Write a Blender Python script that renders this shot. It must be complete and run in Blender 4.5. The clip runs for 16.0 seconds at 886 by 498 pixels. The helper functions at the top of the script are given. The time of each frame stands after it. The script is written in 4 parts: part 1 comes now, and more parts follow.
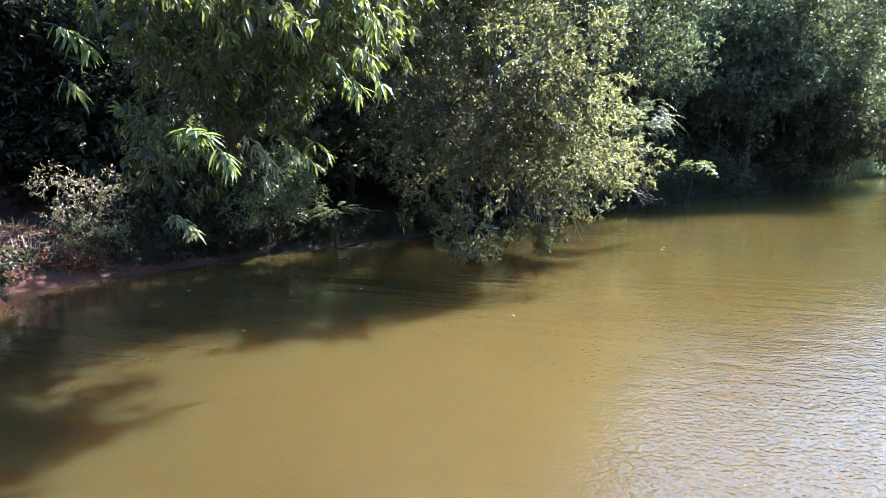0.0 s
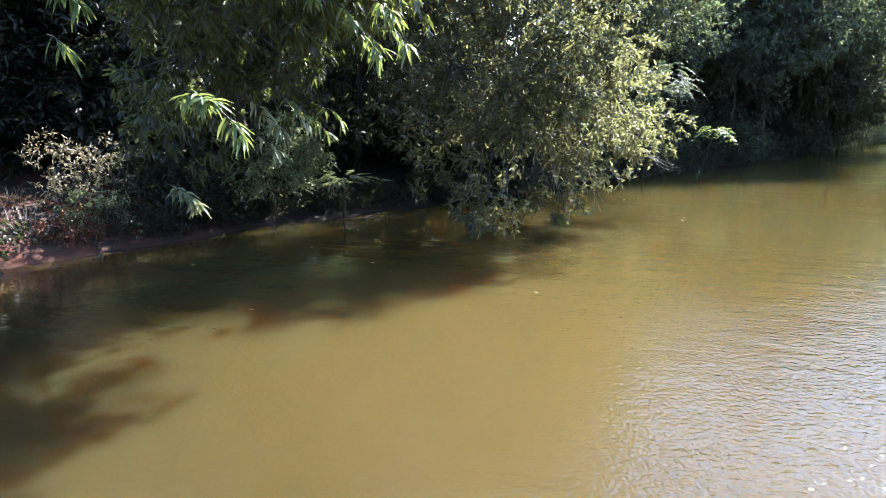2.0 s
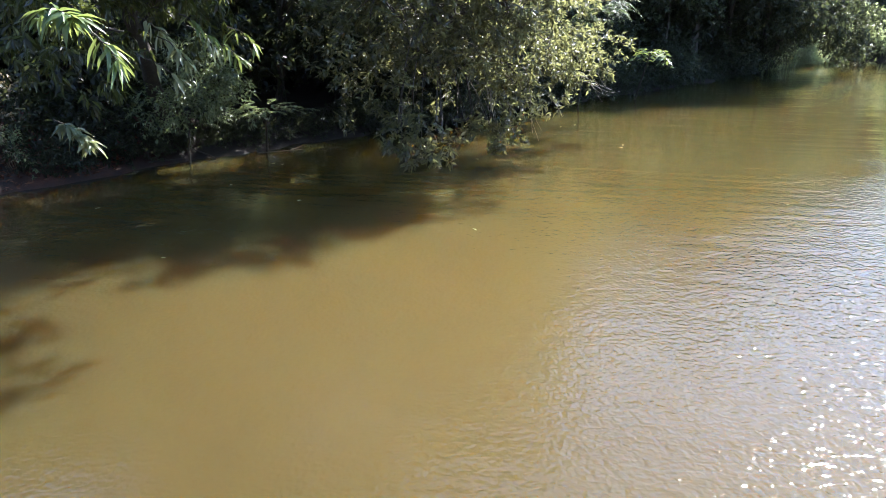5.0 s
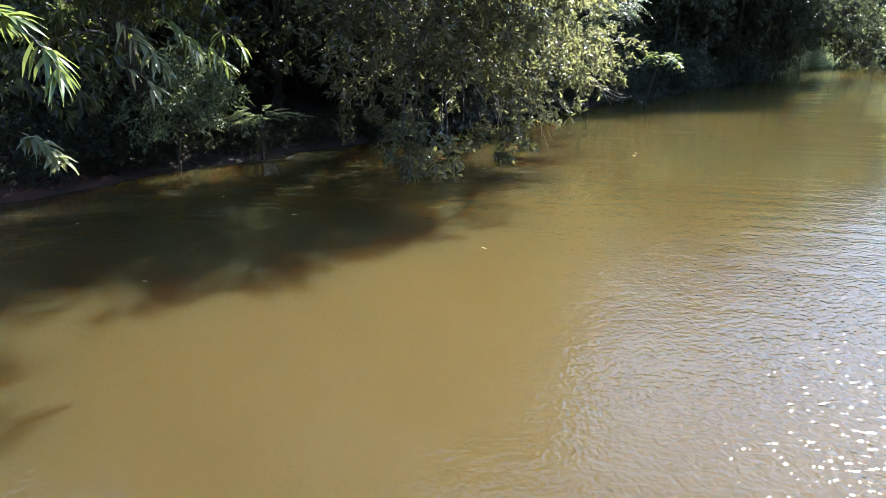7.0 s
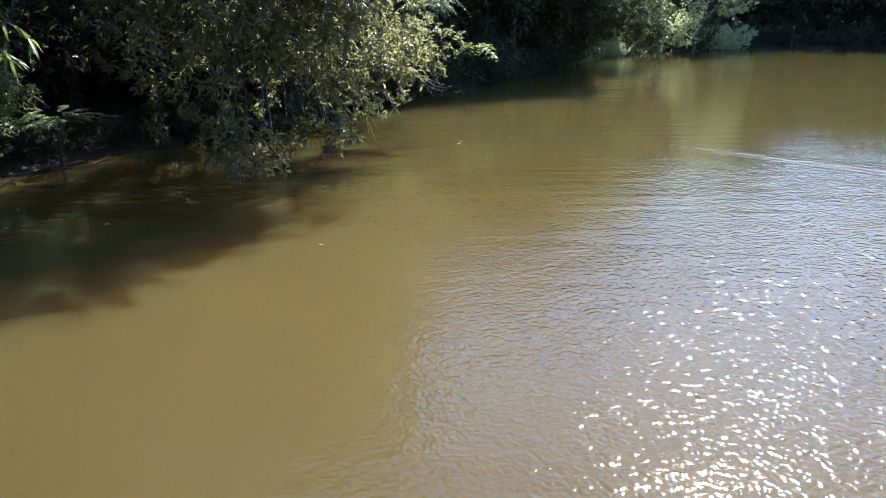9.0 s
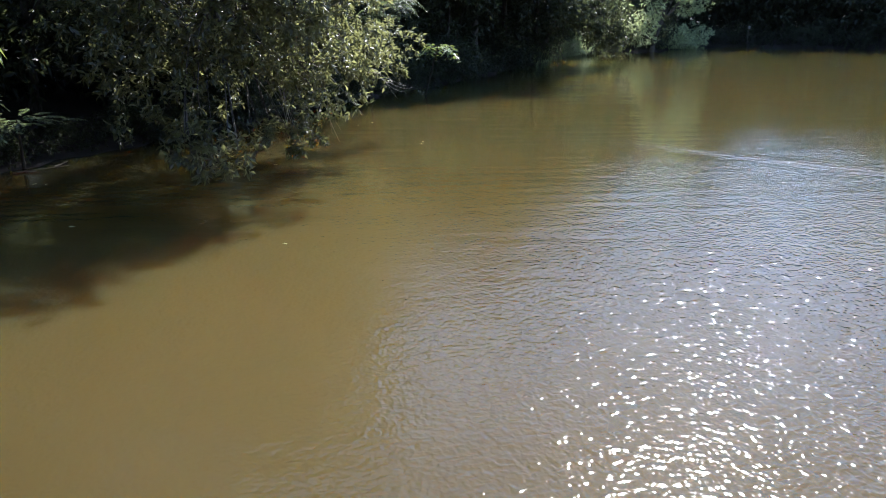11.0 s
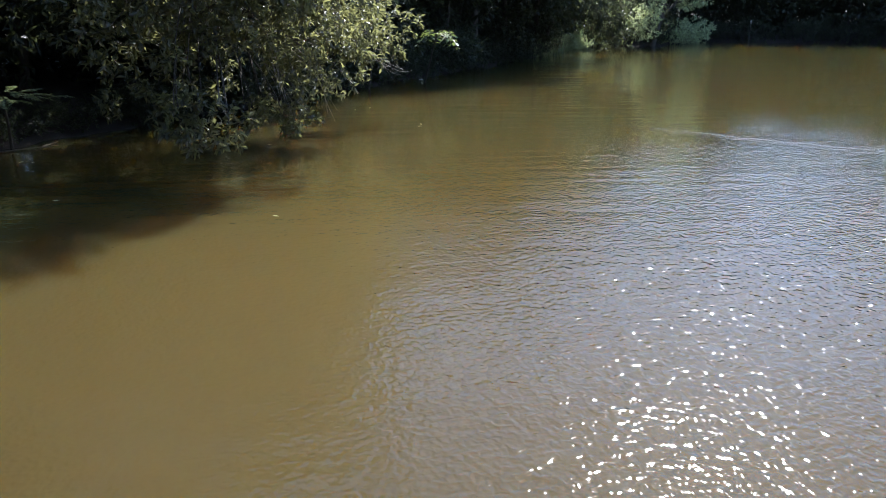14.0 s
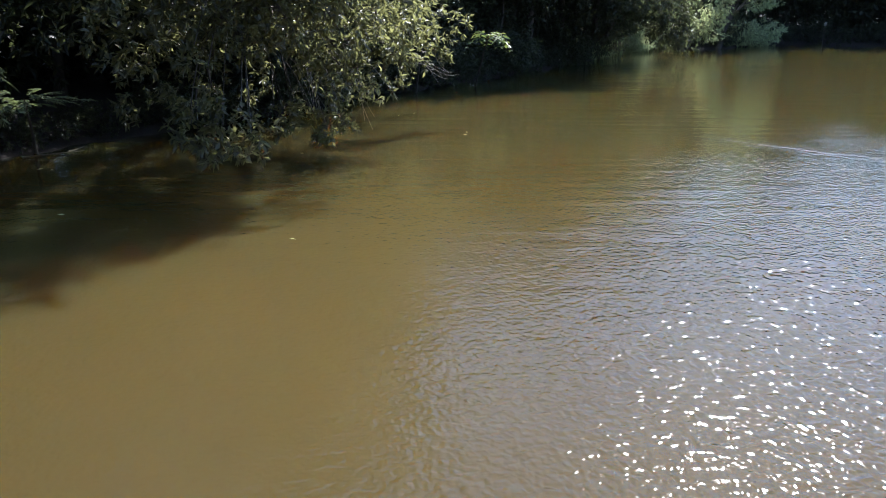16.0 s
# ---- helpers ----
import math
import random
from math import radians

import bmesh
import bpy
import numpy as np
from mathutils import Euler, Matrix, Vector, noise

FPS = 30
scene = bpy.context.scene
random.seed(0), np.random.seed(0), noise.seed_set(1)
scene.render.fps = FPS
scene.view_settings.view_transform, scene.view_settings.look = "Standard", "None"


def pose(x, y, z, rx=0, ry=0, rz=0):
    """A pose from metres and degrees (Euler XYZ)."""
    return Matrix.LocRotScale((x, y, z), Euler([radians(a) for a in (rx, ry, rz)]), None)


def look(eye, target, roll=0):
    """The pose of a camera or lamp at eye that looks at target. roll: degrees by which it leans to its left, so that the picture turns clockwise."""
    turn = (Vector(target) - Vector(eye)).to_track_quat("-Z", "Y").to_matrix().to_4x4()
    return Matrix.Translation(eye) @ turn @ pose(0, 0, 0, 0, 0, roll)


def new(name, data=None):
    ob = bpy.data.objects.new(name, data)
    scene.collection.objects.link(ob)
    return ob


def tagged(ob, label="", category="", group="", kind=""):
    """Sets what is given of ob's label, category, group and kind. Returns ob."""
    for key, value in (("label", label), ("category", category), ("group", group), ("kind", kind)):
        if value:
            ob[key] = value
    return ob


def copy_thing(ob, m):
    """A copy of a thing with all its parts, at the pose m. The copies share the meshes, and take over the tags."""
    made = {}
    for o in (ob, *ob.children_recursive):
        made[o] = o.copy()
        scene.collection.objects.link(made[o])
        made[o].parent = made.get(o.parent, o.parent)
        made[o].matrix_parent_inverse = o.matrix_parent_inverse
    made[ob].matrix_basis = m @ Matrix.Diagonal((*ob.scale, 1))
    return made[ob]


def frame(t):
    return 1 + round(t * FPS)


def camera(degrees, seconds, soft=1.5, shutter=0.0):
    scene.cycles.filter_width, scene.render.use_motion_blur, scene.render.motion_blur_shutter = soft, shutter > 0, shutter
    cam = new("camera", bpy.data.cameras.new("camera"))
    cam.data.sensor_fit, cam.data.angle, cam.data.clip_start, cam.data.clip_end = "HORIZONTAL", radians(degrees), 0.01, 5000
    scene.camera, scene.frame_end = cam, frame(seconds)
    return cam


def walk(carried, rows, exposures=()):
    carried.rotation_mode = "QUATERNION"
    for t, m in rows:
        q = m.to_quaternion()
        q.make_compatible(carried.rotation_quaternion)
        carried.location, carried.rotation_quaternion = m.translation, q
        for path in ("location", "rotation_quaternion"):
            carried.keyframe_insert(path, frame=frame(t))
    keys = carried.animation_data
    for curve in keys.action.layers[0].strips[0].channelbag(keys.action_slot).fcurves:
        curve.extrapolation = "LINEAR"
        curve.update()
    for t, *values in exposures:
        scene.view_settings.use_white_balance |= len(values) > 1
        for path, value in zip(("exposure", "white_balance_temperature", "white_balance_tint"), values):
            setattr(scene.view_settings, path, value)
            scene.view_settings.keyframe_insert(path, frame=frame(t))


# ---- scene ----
cam = camera(63.3, 16.0, 0.9)
PATH = [
    (0.0, pose(0.000, 0.000, 4.999, 80.04, 0, 0.00)),
    (0.5, pose(-0.108, 0.257, 4.993, 78.76, 0, 0.03)),
    (1.0, pose(-0.224, 0.527, 4.985, 77.64, 0, 0.06)),
    (1.5, pose(-0.337, 0.803, 4.991, 77.58, 0, 0.05)),
    (2.0, pose(-0.449, 1.071, 4.997, 77.33, 0, 0.05)),
    (2.5, pose(-0.550, 1.473, 4.942, 71.77, 0, 0.16)),
    (3.0, pose(-0.522, 1.754, 4.932, 71.77, 0, -0.31)),
    (3.5, pose(-0.458, 1.877, 4.927, 71.73, 0, -1.18)),
    (4.0, pose(-0.422, 1.909, 4.942, 71.64, 0, -2.89)),
    (4.5, pose(-0.422, 1.979, 4.925, 71.62, 0, -3.42)),
    (5.0, pose(-0.405, 2.288, 4.911, 71.58, 0, -5.38)),
    (5.2, pose(-0.390, 2.468, 4.893, 71.63, 0, -5.35)),
    (7.3, pose(-0.415, 3.800, 4.858, 71.78, 0, -5.33)),
    (7.5, pose(-0.422, 3.896, 4.846, 71.65, 0, -6.50)),
    (7.7, pose(-0.425, 3.965, 4.821, 71.52, 0, -10.44)),
    (8.0, pose(-0.486, 3.994, 4.781, 71.34, 0, -17.09)),
    (8.5, pose(-0.478, 3.993, 4.763, 71.34, 0, -18.07)),
    (8.7, pose(-0.490, 3.967, 4.766, 71.32, 0, -18.86)),
    (10.8, pose(-0.555, 3.411, 4.861, 71.35, 0, -20.84)),
    (11.0, pose(-0.545, 3.370, 4.885, 71.29, 0, -22.15)),
    (11.5, pose(-0.544, 3.311, 4.897, 71.28, 0, -22.20)),
    (12.0, pose(-0.530, 3.323, 4.881, 71.31, 0, -22.19)),
    (12.5, pose(-0.470, 3.388, 4.782, 71.34, 0, -22.19)),
    (13.0, pose(-0.445, 3.418, 4.440, 71.32, 0, -22.15)),
    (13.5, pose(-0.433, 3.478, 4.186, 71.33, 0, -22.13)),
    (14.0, pose(-0.345, 3.652, 4.147, 71.36, 0, -22.10)),
    (14.5, pose(-0.143, 3.960, 4.086, 71.38, 0, -22.07)),
    (15.0, pose(0.103, 4.351, 4.027, 71.45, 0, -20.03)),
    (15.5, pose(0.362, 4.844, 4.048, 71.41, 0, -19.58)),
    (16.0, pose(0.647, 5.399, 4.054, 71.50, 0, -17.72)),
]
walk(cam, PATH, [(0.0, 2.72, 6000, 14), (5.2, 2.50, 6030, 14), (7.5, 2.32, 6030, 13), (8.7, 2.10, 6000, 13), (10.8, 1.72, 5880, 13), (16.0, 1.61, 5920, 13)])

# ---- light ----
SUN_AZ, SUN_EL = 44.5, 43.5          # degrees clockwise from +y, and above the horizon
world = bpy.data.worlds.new("sky")
scene.world = world
world.use_nodes = True
wn = world.node_tree
sky = wn.nodes.new("ShaderNodeTexSky")
sky.sky_type, sky.sun_disc = "NISHITA", False
sky.sun_elevation, sky.sun_rotation = radians(SUN_EL), radians(SUN_AZ)
sky.air_density, sky.dust_density, sky.ozone_density = 1.0, 0.2, 2.2
background = wn.nodes["Background"]
wn.links.new(sky.outputs[0], background.inputs[0])
background.inputs[1].default_value = 0.132
sun_data = bpy.data.lights.new("sun", "SUN")
sun_data.energy, sun_data.angle, sun_data.color = 5.0, radians(0.53), (1.0, 0.965, 0.91)
sun = new("sun", sun_data)
to_sun = Vector((math.sin(radians(SUN_AZ)) * math.cos(radians(SUN_EL)),
                 math.cos(radians(SUN_AZ)) * math.cos(radians(SUN_EL)), math.sin(radians(SUN_EL))))
sun.matrix_world = look(to_sun * 60, (0, 0, 0))



# ---- materials ----
class Nodes:
    """A small wrapper to write node materials in few lines."""

    def __init__(self, name):
        self.mat = bpy.data.materials.new(name)
        self.mat.use_nodes = True
        self.tree = self.mat.node_tree
        self.bsdf = self.tree.nodes["Principled BSDF"]
        self.out = self.tree.nodes["Material Output"]

    def add(self, kind, **sockets):
        n = self.tree.nodes.new(kind)
        for key, value in sockets.items():
            self.put(n.inputs[key.replace("_", " ")], value)
        return n

    def put(self, socket, value):
        if hasattr(value, "is_output"):
            self.tree.links.new(value, socket)
        else:
            socket.default_value = value

    def set(self, **sockets):
        for key, value in sockets.items():
            self.put(self.bsdf.inputs[key.replace("_", " ")], value)

    def coords(self, scale=(1, 1, 1), turn=0.0):
        c = self.add("ShaderNodeTexCoord")
        m = self.add("ShaderNodeMapping")
        m.inputs["Scale"].default_value = scale
        m.inputs["Rotation"].default_value = (0, 0, radians(turn))
        self.tree.links.new(c.outputs["Object"], m.inputs["Vector"])
        return m.outputs[0]

    def noise(self, vector, scale, detail=4.0, rough=0.55, distort=0.0):
        n = self.add("ShaderNodeTexNoise", Scale=scale, Detail=detail, Roughness=rough, Distortion=distort)
        self.tree.links.new(vector, n.inputs["Vector"])
        return n.outputs["Fac"]

    def ramp(self, fac, stops):
        r = self.add("ShaderNodeValToRGB")
        self.tree.links.new(fac, r.inputs[0])
        e = r.color_ramp.elements
        while len(e) < len(stops):
            e.new(0.5)
        for k, (pos, col) in zip(e, stops):
            k.position = pos
            k.color = (*col, 1) if len(col) == 3 else col
        return r.outputs[0]

    def math(self, op, a, b=0.0, c=0.0):
        n = self.add("ShaderNodeMath")
        n.operation = op
        for s, v in zip(n.inputs, (a, b, c)):
            self.put(s, v)
        return n.outputs[0]

    def mix(self, fac, a, b):
        n = self.add("ShaderNodeMix")
        n.data_type = "RGBA"
        self.put(n.inputs[0], fac), self.put(n.inputs[6], a), self.put(n.inputs[7], b)
        return n.outputs[2]

    def bump(self, height, distance, strength=1.0, normal=None):
        b = self.add("ShaderNodeBump", Strength=strength, Distance=distance)
        self.put(b.inputs["Height"], height)
        if normal is not None:
            self.put(b.inputs["Normal"], normal)
        return b.outputs[0]


def leaf_material(name, dark, light, glow, rough=0.32, through_share=0.35, sheen=0.5):
    """Leaf: waxy front, some light let through, each leaf its own tint."""
    m = Nodes(name)
    geo = m.add("ShaderNodeNewGeometry")
    tint = m.ramp(geo.outputs["Random Per Island"], [(0.0, dark), (0.6, light), (1.0, tuple(min(1, c * 1.5) for c in light))])
    vein = m.noise(m.coords(), 60, 2)
    m.set(Base_Color=m.mix(m.math("MULTIPLY", vein, 0.35), tint, (*dark, 1)), Roughness=rough, IOR=1.5, Specular_IOR_Level=sheen)
    tl = m.add("ShaderNodeBsdfTranslucent")
    gl = m.ramp(geo.outputs["Random Per Island"], [(0.0, tuple(c * 0.45 for c in glow)), (1.0, tuple(min(0.9, c * 1.15) for c in glow))])
    m.put(tl.inputs[0], gl)
    mx = m.add("ShaderNodeMixShader")
    mx.inputs[0].default_value = through_share
    m.tree.links.new(m.bsdf.outputs[0], mx.inputs[1])
    m.tree.links.new(tl.outputs[0], mx.inputs[2])
    m.tree.links.new(mx.outputs[0], m.out.inputs[0])
    return m.mat


def bark_material(name, a, b):
    m = Nodes(name)
    co = m.coords((1, 1, 0.25))
    n1, n2 = m.noise(co, 22, 6, 0.65), m.noise(m.coords(), 2.3, 3)
    m.set(Base_Color=m.mix(n2, m.ramp(n1, [(0.3, a), (0.7, b)]), (*a, 1)), Roughness=0.9, Normal=m.bump(n1, 0.02))
    return m.mat


def water_material():
    m = Nodes("pond_water")
    co = m.coords()
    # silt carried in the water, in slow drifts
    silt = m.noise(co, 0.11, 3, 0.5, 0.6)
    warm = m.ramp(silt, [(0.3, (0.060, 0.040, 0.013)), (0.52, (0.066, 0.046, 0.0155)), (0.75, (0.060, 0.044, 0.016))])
    # olive holds the green reflection of the far trees as body colour
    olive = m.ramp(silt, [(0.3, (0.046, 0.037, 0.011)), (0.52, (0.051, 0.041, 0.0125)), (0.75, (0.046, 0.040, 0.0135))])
    # wind ripples: strongest on the open water, calm in the lee of the wooded banks
    pos = m.add("ShaderNodeSeparateXYZ")
    m.tree.links.new(co, pos.inputs[0])
    px, py = pos.outputs[0], pos.outputs[1]
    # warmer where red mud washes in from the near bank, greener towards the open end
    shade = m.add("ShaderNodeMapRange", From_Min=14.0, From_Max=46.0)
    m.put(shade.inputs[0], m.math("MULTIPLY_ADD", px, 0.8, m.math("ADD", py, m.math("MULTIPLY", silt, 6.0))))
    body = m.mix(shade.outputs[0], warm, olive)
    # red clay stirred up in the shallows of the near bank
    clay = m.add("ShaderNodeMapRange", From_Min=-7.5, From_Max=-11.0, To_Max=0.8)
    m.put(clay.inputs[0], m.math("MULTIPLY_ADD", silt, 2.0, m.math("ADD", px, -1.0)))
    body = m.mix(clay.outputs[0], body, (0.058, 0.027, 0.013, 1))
    # darker towards the near left: a view-dependent dimming put into the body colour
    near_dim = m.add("ShaderNodeMapRange", From_Min=2.5, From_Max=11.5, To_Min=0.38, To_Max=0.0)
    m.put(near_dim.inputs[0], m.math("ADD", m.math("MULTIPLY_ADD", px, 1.2, m.math("MULTIPLY", py, 0.6)), m.math("MULTIPLY", silt, 3.0)))
    body = m.mix(near_dim.outputs[0], body, (0.012, 0.013, 0.006, 1))
    ex, ey = m.math("ADD", px, -19.0), m.math("MULTIPLY", m.math("ADD", py, -6.0), 1.22)
    reach = m.math("SQRT", m.math("ADD", m.math("MULTIPLY", ex, ex), m.math("MULTIPLY", ey, ey)))
    reach = m.math("ADD", reach, m.math("MULTIPLY", m.math("ADD", m.noise(co, 0.12, 3, 0.6, 0.5), -0.5), 14.0))
    wind = m.add("ShaderNodeMapRange", From_Min=9.0, From_Max=27.0, To_Min=1.0, To_Max=0.2)
    wind.interpolation_type = "SMOOTHSTEP"
    m.put(wind.inputs[0], reach)
    wind = wind.outputs[0]
    # a swimmer's wake: a narrow band of steeper ripples
    off = m.math("ADD", m.math("MULTIPLY_ADD", px, 0.86, m.math("MULTIPLY", py, 0.51)), -27.3)
    off = m.math("ADD", off, m.math("MULTIPLY", m.noise(co, 0.3, 1), 0.8))
    band = m.math("POWER", 2.718, m.math("MULTIPLY", m.math("MULTIPLY", off, off), -4.0))
    along = m.math("MULTIPLY_ADD", px, 0.51, m.math("MULTIPLY", py, -0.86))
    ends = m.add("ShaderNodeMapRange", From_Min=-15.0, From_Max=-9.0, To_Min=0.0, To_Max=0.9)
    m.put(ends.inputs[0], along)
    wind = m.math("ADD", wind, m.math("MULTIPLY", m.math("MULTIPLY", band, 0.7), ends.outputs[0]))
    broad = m.math("POWER", 2.718, m.math("MULTIPLY", m.math("MULTIPLY", off, off), -0.9))
    wake = m.math("SINE", m.math("MULTIPLY_ADD", off, 13.0, m.math("MULTIPLY", m.noise(co, 1.1, 2), 5.0)))
    wake = m.math("MULTIPLY", wake, m.math("MULTIPLY", broad, ends.outputs[0]))
    crest = m.noise(m.coords((0.6, 1.0, 1.0), 14), 7.8, 1, 0.5, 0.45)
    cross = m.noise(m.coords((1.0, 0.55, 1.0), -24), 5.6, 1, 0.5, 0.4)
    swell = m.noise(m.coords((0.5, 1, 1), -8), 1.6, 1, 0.5, 0.3)
    fine = m.noise(m.coords((1.0, 0.8, 1), 31), 14.5, 0, 0.5, 0.3)
    h = m.math("ADD", m.math("MULTIPLY", crest, 0.82), m.math("MULTIPLY", cross, 0.62))
    h = m.math("ADD", h, m.math("MULTIPLY", fine, 0.52))
    h = m.math("ADD", h, m.math("MULTIPLY", swell, 0.5))
    h = m.math("MULTIPLY", h, wind)
    # long, low ripples that run out over the calm water
    line = m.add("ShaderNodeMapping", Scale=(7.0, 1.0, 1.0), Rotation=(0, 0, radians(-17)))
    line.vector_type = "TEXTURE"
    m.tree.links.new(co, line.inputs["Vector"])
    long_ripple = m.noise(line.outputs[0], 1.5, 1, 0.4, 0.15)
    patch = m.ramp(m.noise(co, 0.16, 2), [(0.34, (0.1, 0.1, 0.1)), (0.56, (1, 1, 1))])
    h = m.math("ADD", h, m.math("MULTIPLY", long_ripple, m.math("MULTIPLY", patch, 1.15)))
    h = m.math("ADD", h, m.math("MULTIPLY", wake, 0.22))
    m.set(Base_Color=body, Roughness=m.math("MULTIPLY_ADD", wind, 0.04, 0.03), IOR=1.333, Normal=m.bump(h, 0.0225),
          Subsurface_Weight=1.0, Subsurface_Radius=(1.0, 0.5, 0.15), Subsurface_Scale=2.2)
    m.bsdf.subsurface_method = "BURLEY"
    return m.mat


def ground_material():
    m = Nodes("red_earth")
    co = m.coords()
    big, mid, small = m.noise(co, 0.35, 4), m.noise(co, 3.0, 5), m.noise(co, 28, 4, 0.7)
    earth = m.ramp(mid, [(0.25, (0.055, 0.016, 0.008)), (0.5, (0.11, 0.034, 0.017)), (0.8, (0.18, 0.065, 0.035))])
    litter = m.ramp(small, [(0.3, (0.010, 0.007, 0.005)), (0.55, (0.024, 0.015, 0.010)), (0.8, (0.05, 0.03, 0.02))])
    cover = m.ramp(m.math("ADD", big, m.math("MULTIPLY", small, 0.3)), [(0.52, (0, 0, 0)), (0.75, (1, 1, 1))])
    # bare red earth on the near bank, leaf mould under the woods
    pos = m.add("ShaderNodeSeparateXYZ")
    m.tree.links.new(co, pos.inputs[0])
    woods = m.add("ShaderNodeMapRange", From_Min=-9.5, From_Max=-6.5)
    m.put(woods.inputs[0], pos.outputs[0])
    cover = m.mix(woods.outputs[0], cover, (1, 1, 1, 1))
    hgt = m.math("ADD", m.math("MULTIPLY", mid, 0.6), m.math("MULTIPLY", small, 0.4))
    m.set(Base_Color=m.mix(cover, earth, litter), Roughness=0.9, Normal=m.bump(hgt, 0.06))
    return m.mat


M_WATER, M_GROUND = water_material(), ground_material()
M_BARK = bark_material("grey_bark", (0.035, 0.028, 0.022), (0.15, 0.125, 0.10))
M_BARK_PALE = bark_material("pale_bark", (0.16, 0.14, 0.115), (0.42, 0.38, 0.32))
# long_leaf is the drooping tree's shaded mass; its lit tufts get brighter leaf colours
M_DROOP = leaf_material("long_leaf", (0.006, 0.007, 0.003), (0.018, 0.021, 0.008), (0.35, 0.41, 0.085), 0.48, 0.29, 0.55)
M_TUFT = leaf_material("sunlit_leaf", (0.03, 0.055, 0.016), (0.08, 0.13, 0.035), (0.31, 0.38, 0.095), 0.42, 0.38, 0.6)
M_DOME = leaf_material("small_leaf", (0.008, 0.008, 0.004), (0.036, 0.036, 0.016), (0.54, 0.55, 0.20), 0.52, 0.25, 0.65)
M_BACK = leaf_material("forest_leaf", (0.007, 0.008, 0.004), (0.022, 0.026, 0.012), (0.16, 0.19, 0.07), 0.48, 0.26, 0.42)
M_GREY = leaf_material("grey_leaf", (0.010, 0.014, 0.008), (0.032, 0.040, 0.025), (0.26, 0.33, 0.13), 0.45, 0.32, 0.6)
# sunlight on hanging leaf tips put into the colour; true paleness for floating leaves
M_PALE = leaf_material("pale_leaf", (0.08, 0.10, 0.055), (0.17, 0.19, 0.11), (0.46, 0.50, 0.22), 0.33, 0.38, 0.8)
# sunlight on the far growth is put into this very pale leaf colour
M_LIT = leaf_material("far_sunlit_leaf", (0.18, 0.21, 0.12), (0.34, 0.38, 0.23), (0.66, 0.74, 0.34), 0.40, 0.5, 0.7)
M_FERN = leaf_material("frond", (0.06, 0.08, 0.04), (0.15, 0.18, 0.10), (0.32, 0.39, 0.14), 0.3, 0.34, 0.5)
M_DRY = leaf_material("dry_leaf", (0.12, 0.09, 0.06), (0.30, 0.25, 0.165), (0.32, 0.27, 0.13), 0.45, 0.28)

M_DEAD = leaf_material("dead_leaf", (0.06, 0.022, 0.012), (0.20, 0.085, 0.045), (0.22, 0.09, 0.04), 0.6, 0.2, 0.3)


# ---- helpers for meshes ----
def mesh(name, verts, faces, material):
    me = bpy.data.meshes.new(name)
    verts = np.asarray(verts, np.float32)
    faces = np.asarray(faces, np.int32)
    k = faces.shape[1]
    me.vertices.add(len(verts))
    me.vertices.foreach_set("co", verts.ravel())
    me.loops.add(faces.size)
    me.loops.foreach_set("vertex_index", faces.ravel())
    me.polygons.add(len(faces))
    me.polygons.foreach_set("loop_start", np.arange(0, faces.size, k, dtype=np.int32))
    me.update(calc_edges=True)
    me.materials.append(material)
    return me


def smooth(me):
    me.polygons.foreach_set("use_smooth", np.ones(len(me.polygons), bool))
    return me


def part(name, me, parent, label=""):
    ob = new(name, me)
    ob.parent = parent
    return tagged(ob, label=label)


def unit(a):
    return a / np.maximum(np.linalg.norm(a, axis=-1, keepdims=True), 1e-6)


def tube(points, radii, sides=7):
    """A tapered, slightly uneven round limb along a line of points."""
    pts, rad = np.asarray(points, float), np.asarray(radii, float)
    d = unit(np.gradient(pts, axis=0))
    up = np.where(np.abs(d[:, 2:3]) > 0.9, [[1.0, 0, 0]], [[0, 0, 1.0]])
    a = unit(np.cross(d, up))
    b = np.cross(d, a)
    ang = np.linspace(0, 2 * np.pi, sides, endpoint=False)
    ring = np.cos(ang)[None, :, None] * a[:, None] + np.sin(ang)[None, :, None] * b[:, None]
    wob = 1 + 0.10 * np.sin(3 * ang[None, :] + 1.7 * np.arange(len(pts))[:, None])
    v = (pts[:, None] + ring * (rad[:, None] * wob)[..., None]).reshape(-1, 3)
    i, j = np.meshgrid(np.arange(len(pts) - 1), np.arange(sides), indexing="ij")
    q = np.stack([i * sides + j, i * sides + (j + 1) % sides, (i + 1) * sides + (j + 1) % sides, (i + 1) * sides + j], -1)
    return v, q.reshape(-1, 4)


def joined(pieces):
    verts, faces, n = [], [], 0
    for v, f in pieces:
        verts.append(v), faces.append(np.asarray(f) + n)
        n += len(v)
    return np.concatenate(verts), np.concatenate(faces)


def bow(a, b, rise, rng, steps=9, wander=0.12):
    """A bent line from a to b that first rises, as limbs do."""
    a, b = np.array(a, float), np.array(b, float)
    s = np.linspace(0, 1, steps)[:, None]
    p = a + (b - a) * s
    p[:, 2:3] += rise * np.sin(np.pi * s) * np.linalg.norm(b - a)
    w = rng.normal(0, wander, (steps, 3)) * np.sin(np.pi * s)
    return p + np.cumsum(w, 0) * 0.5


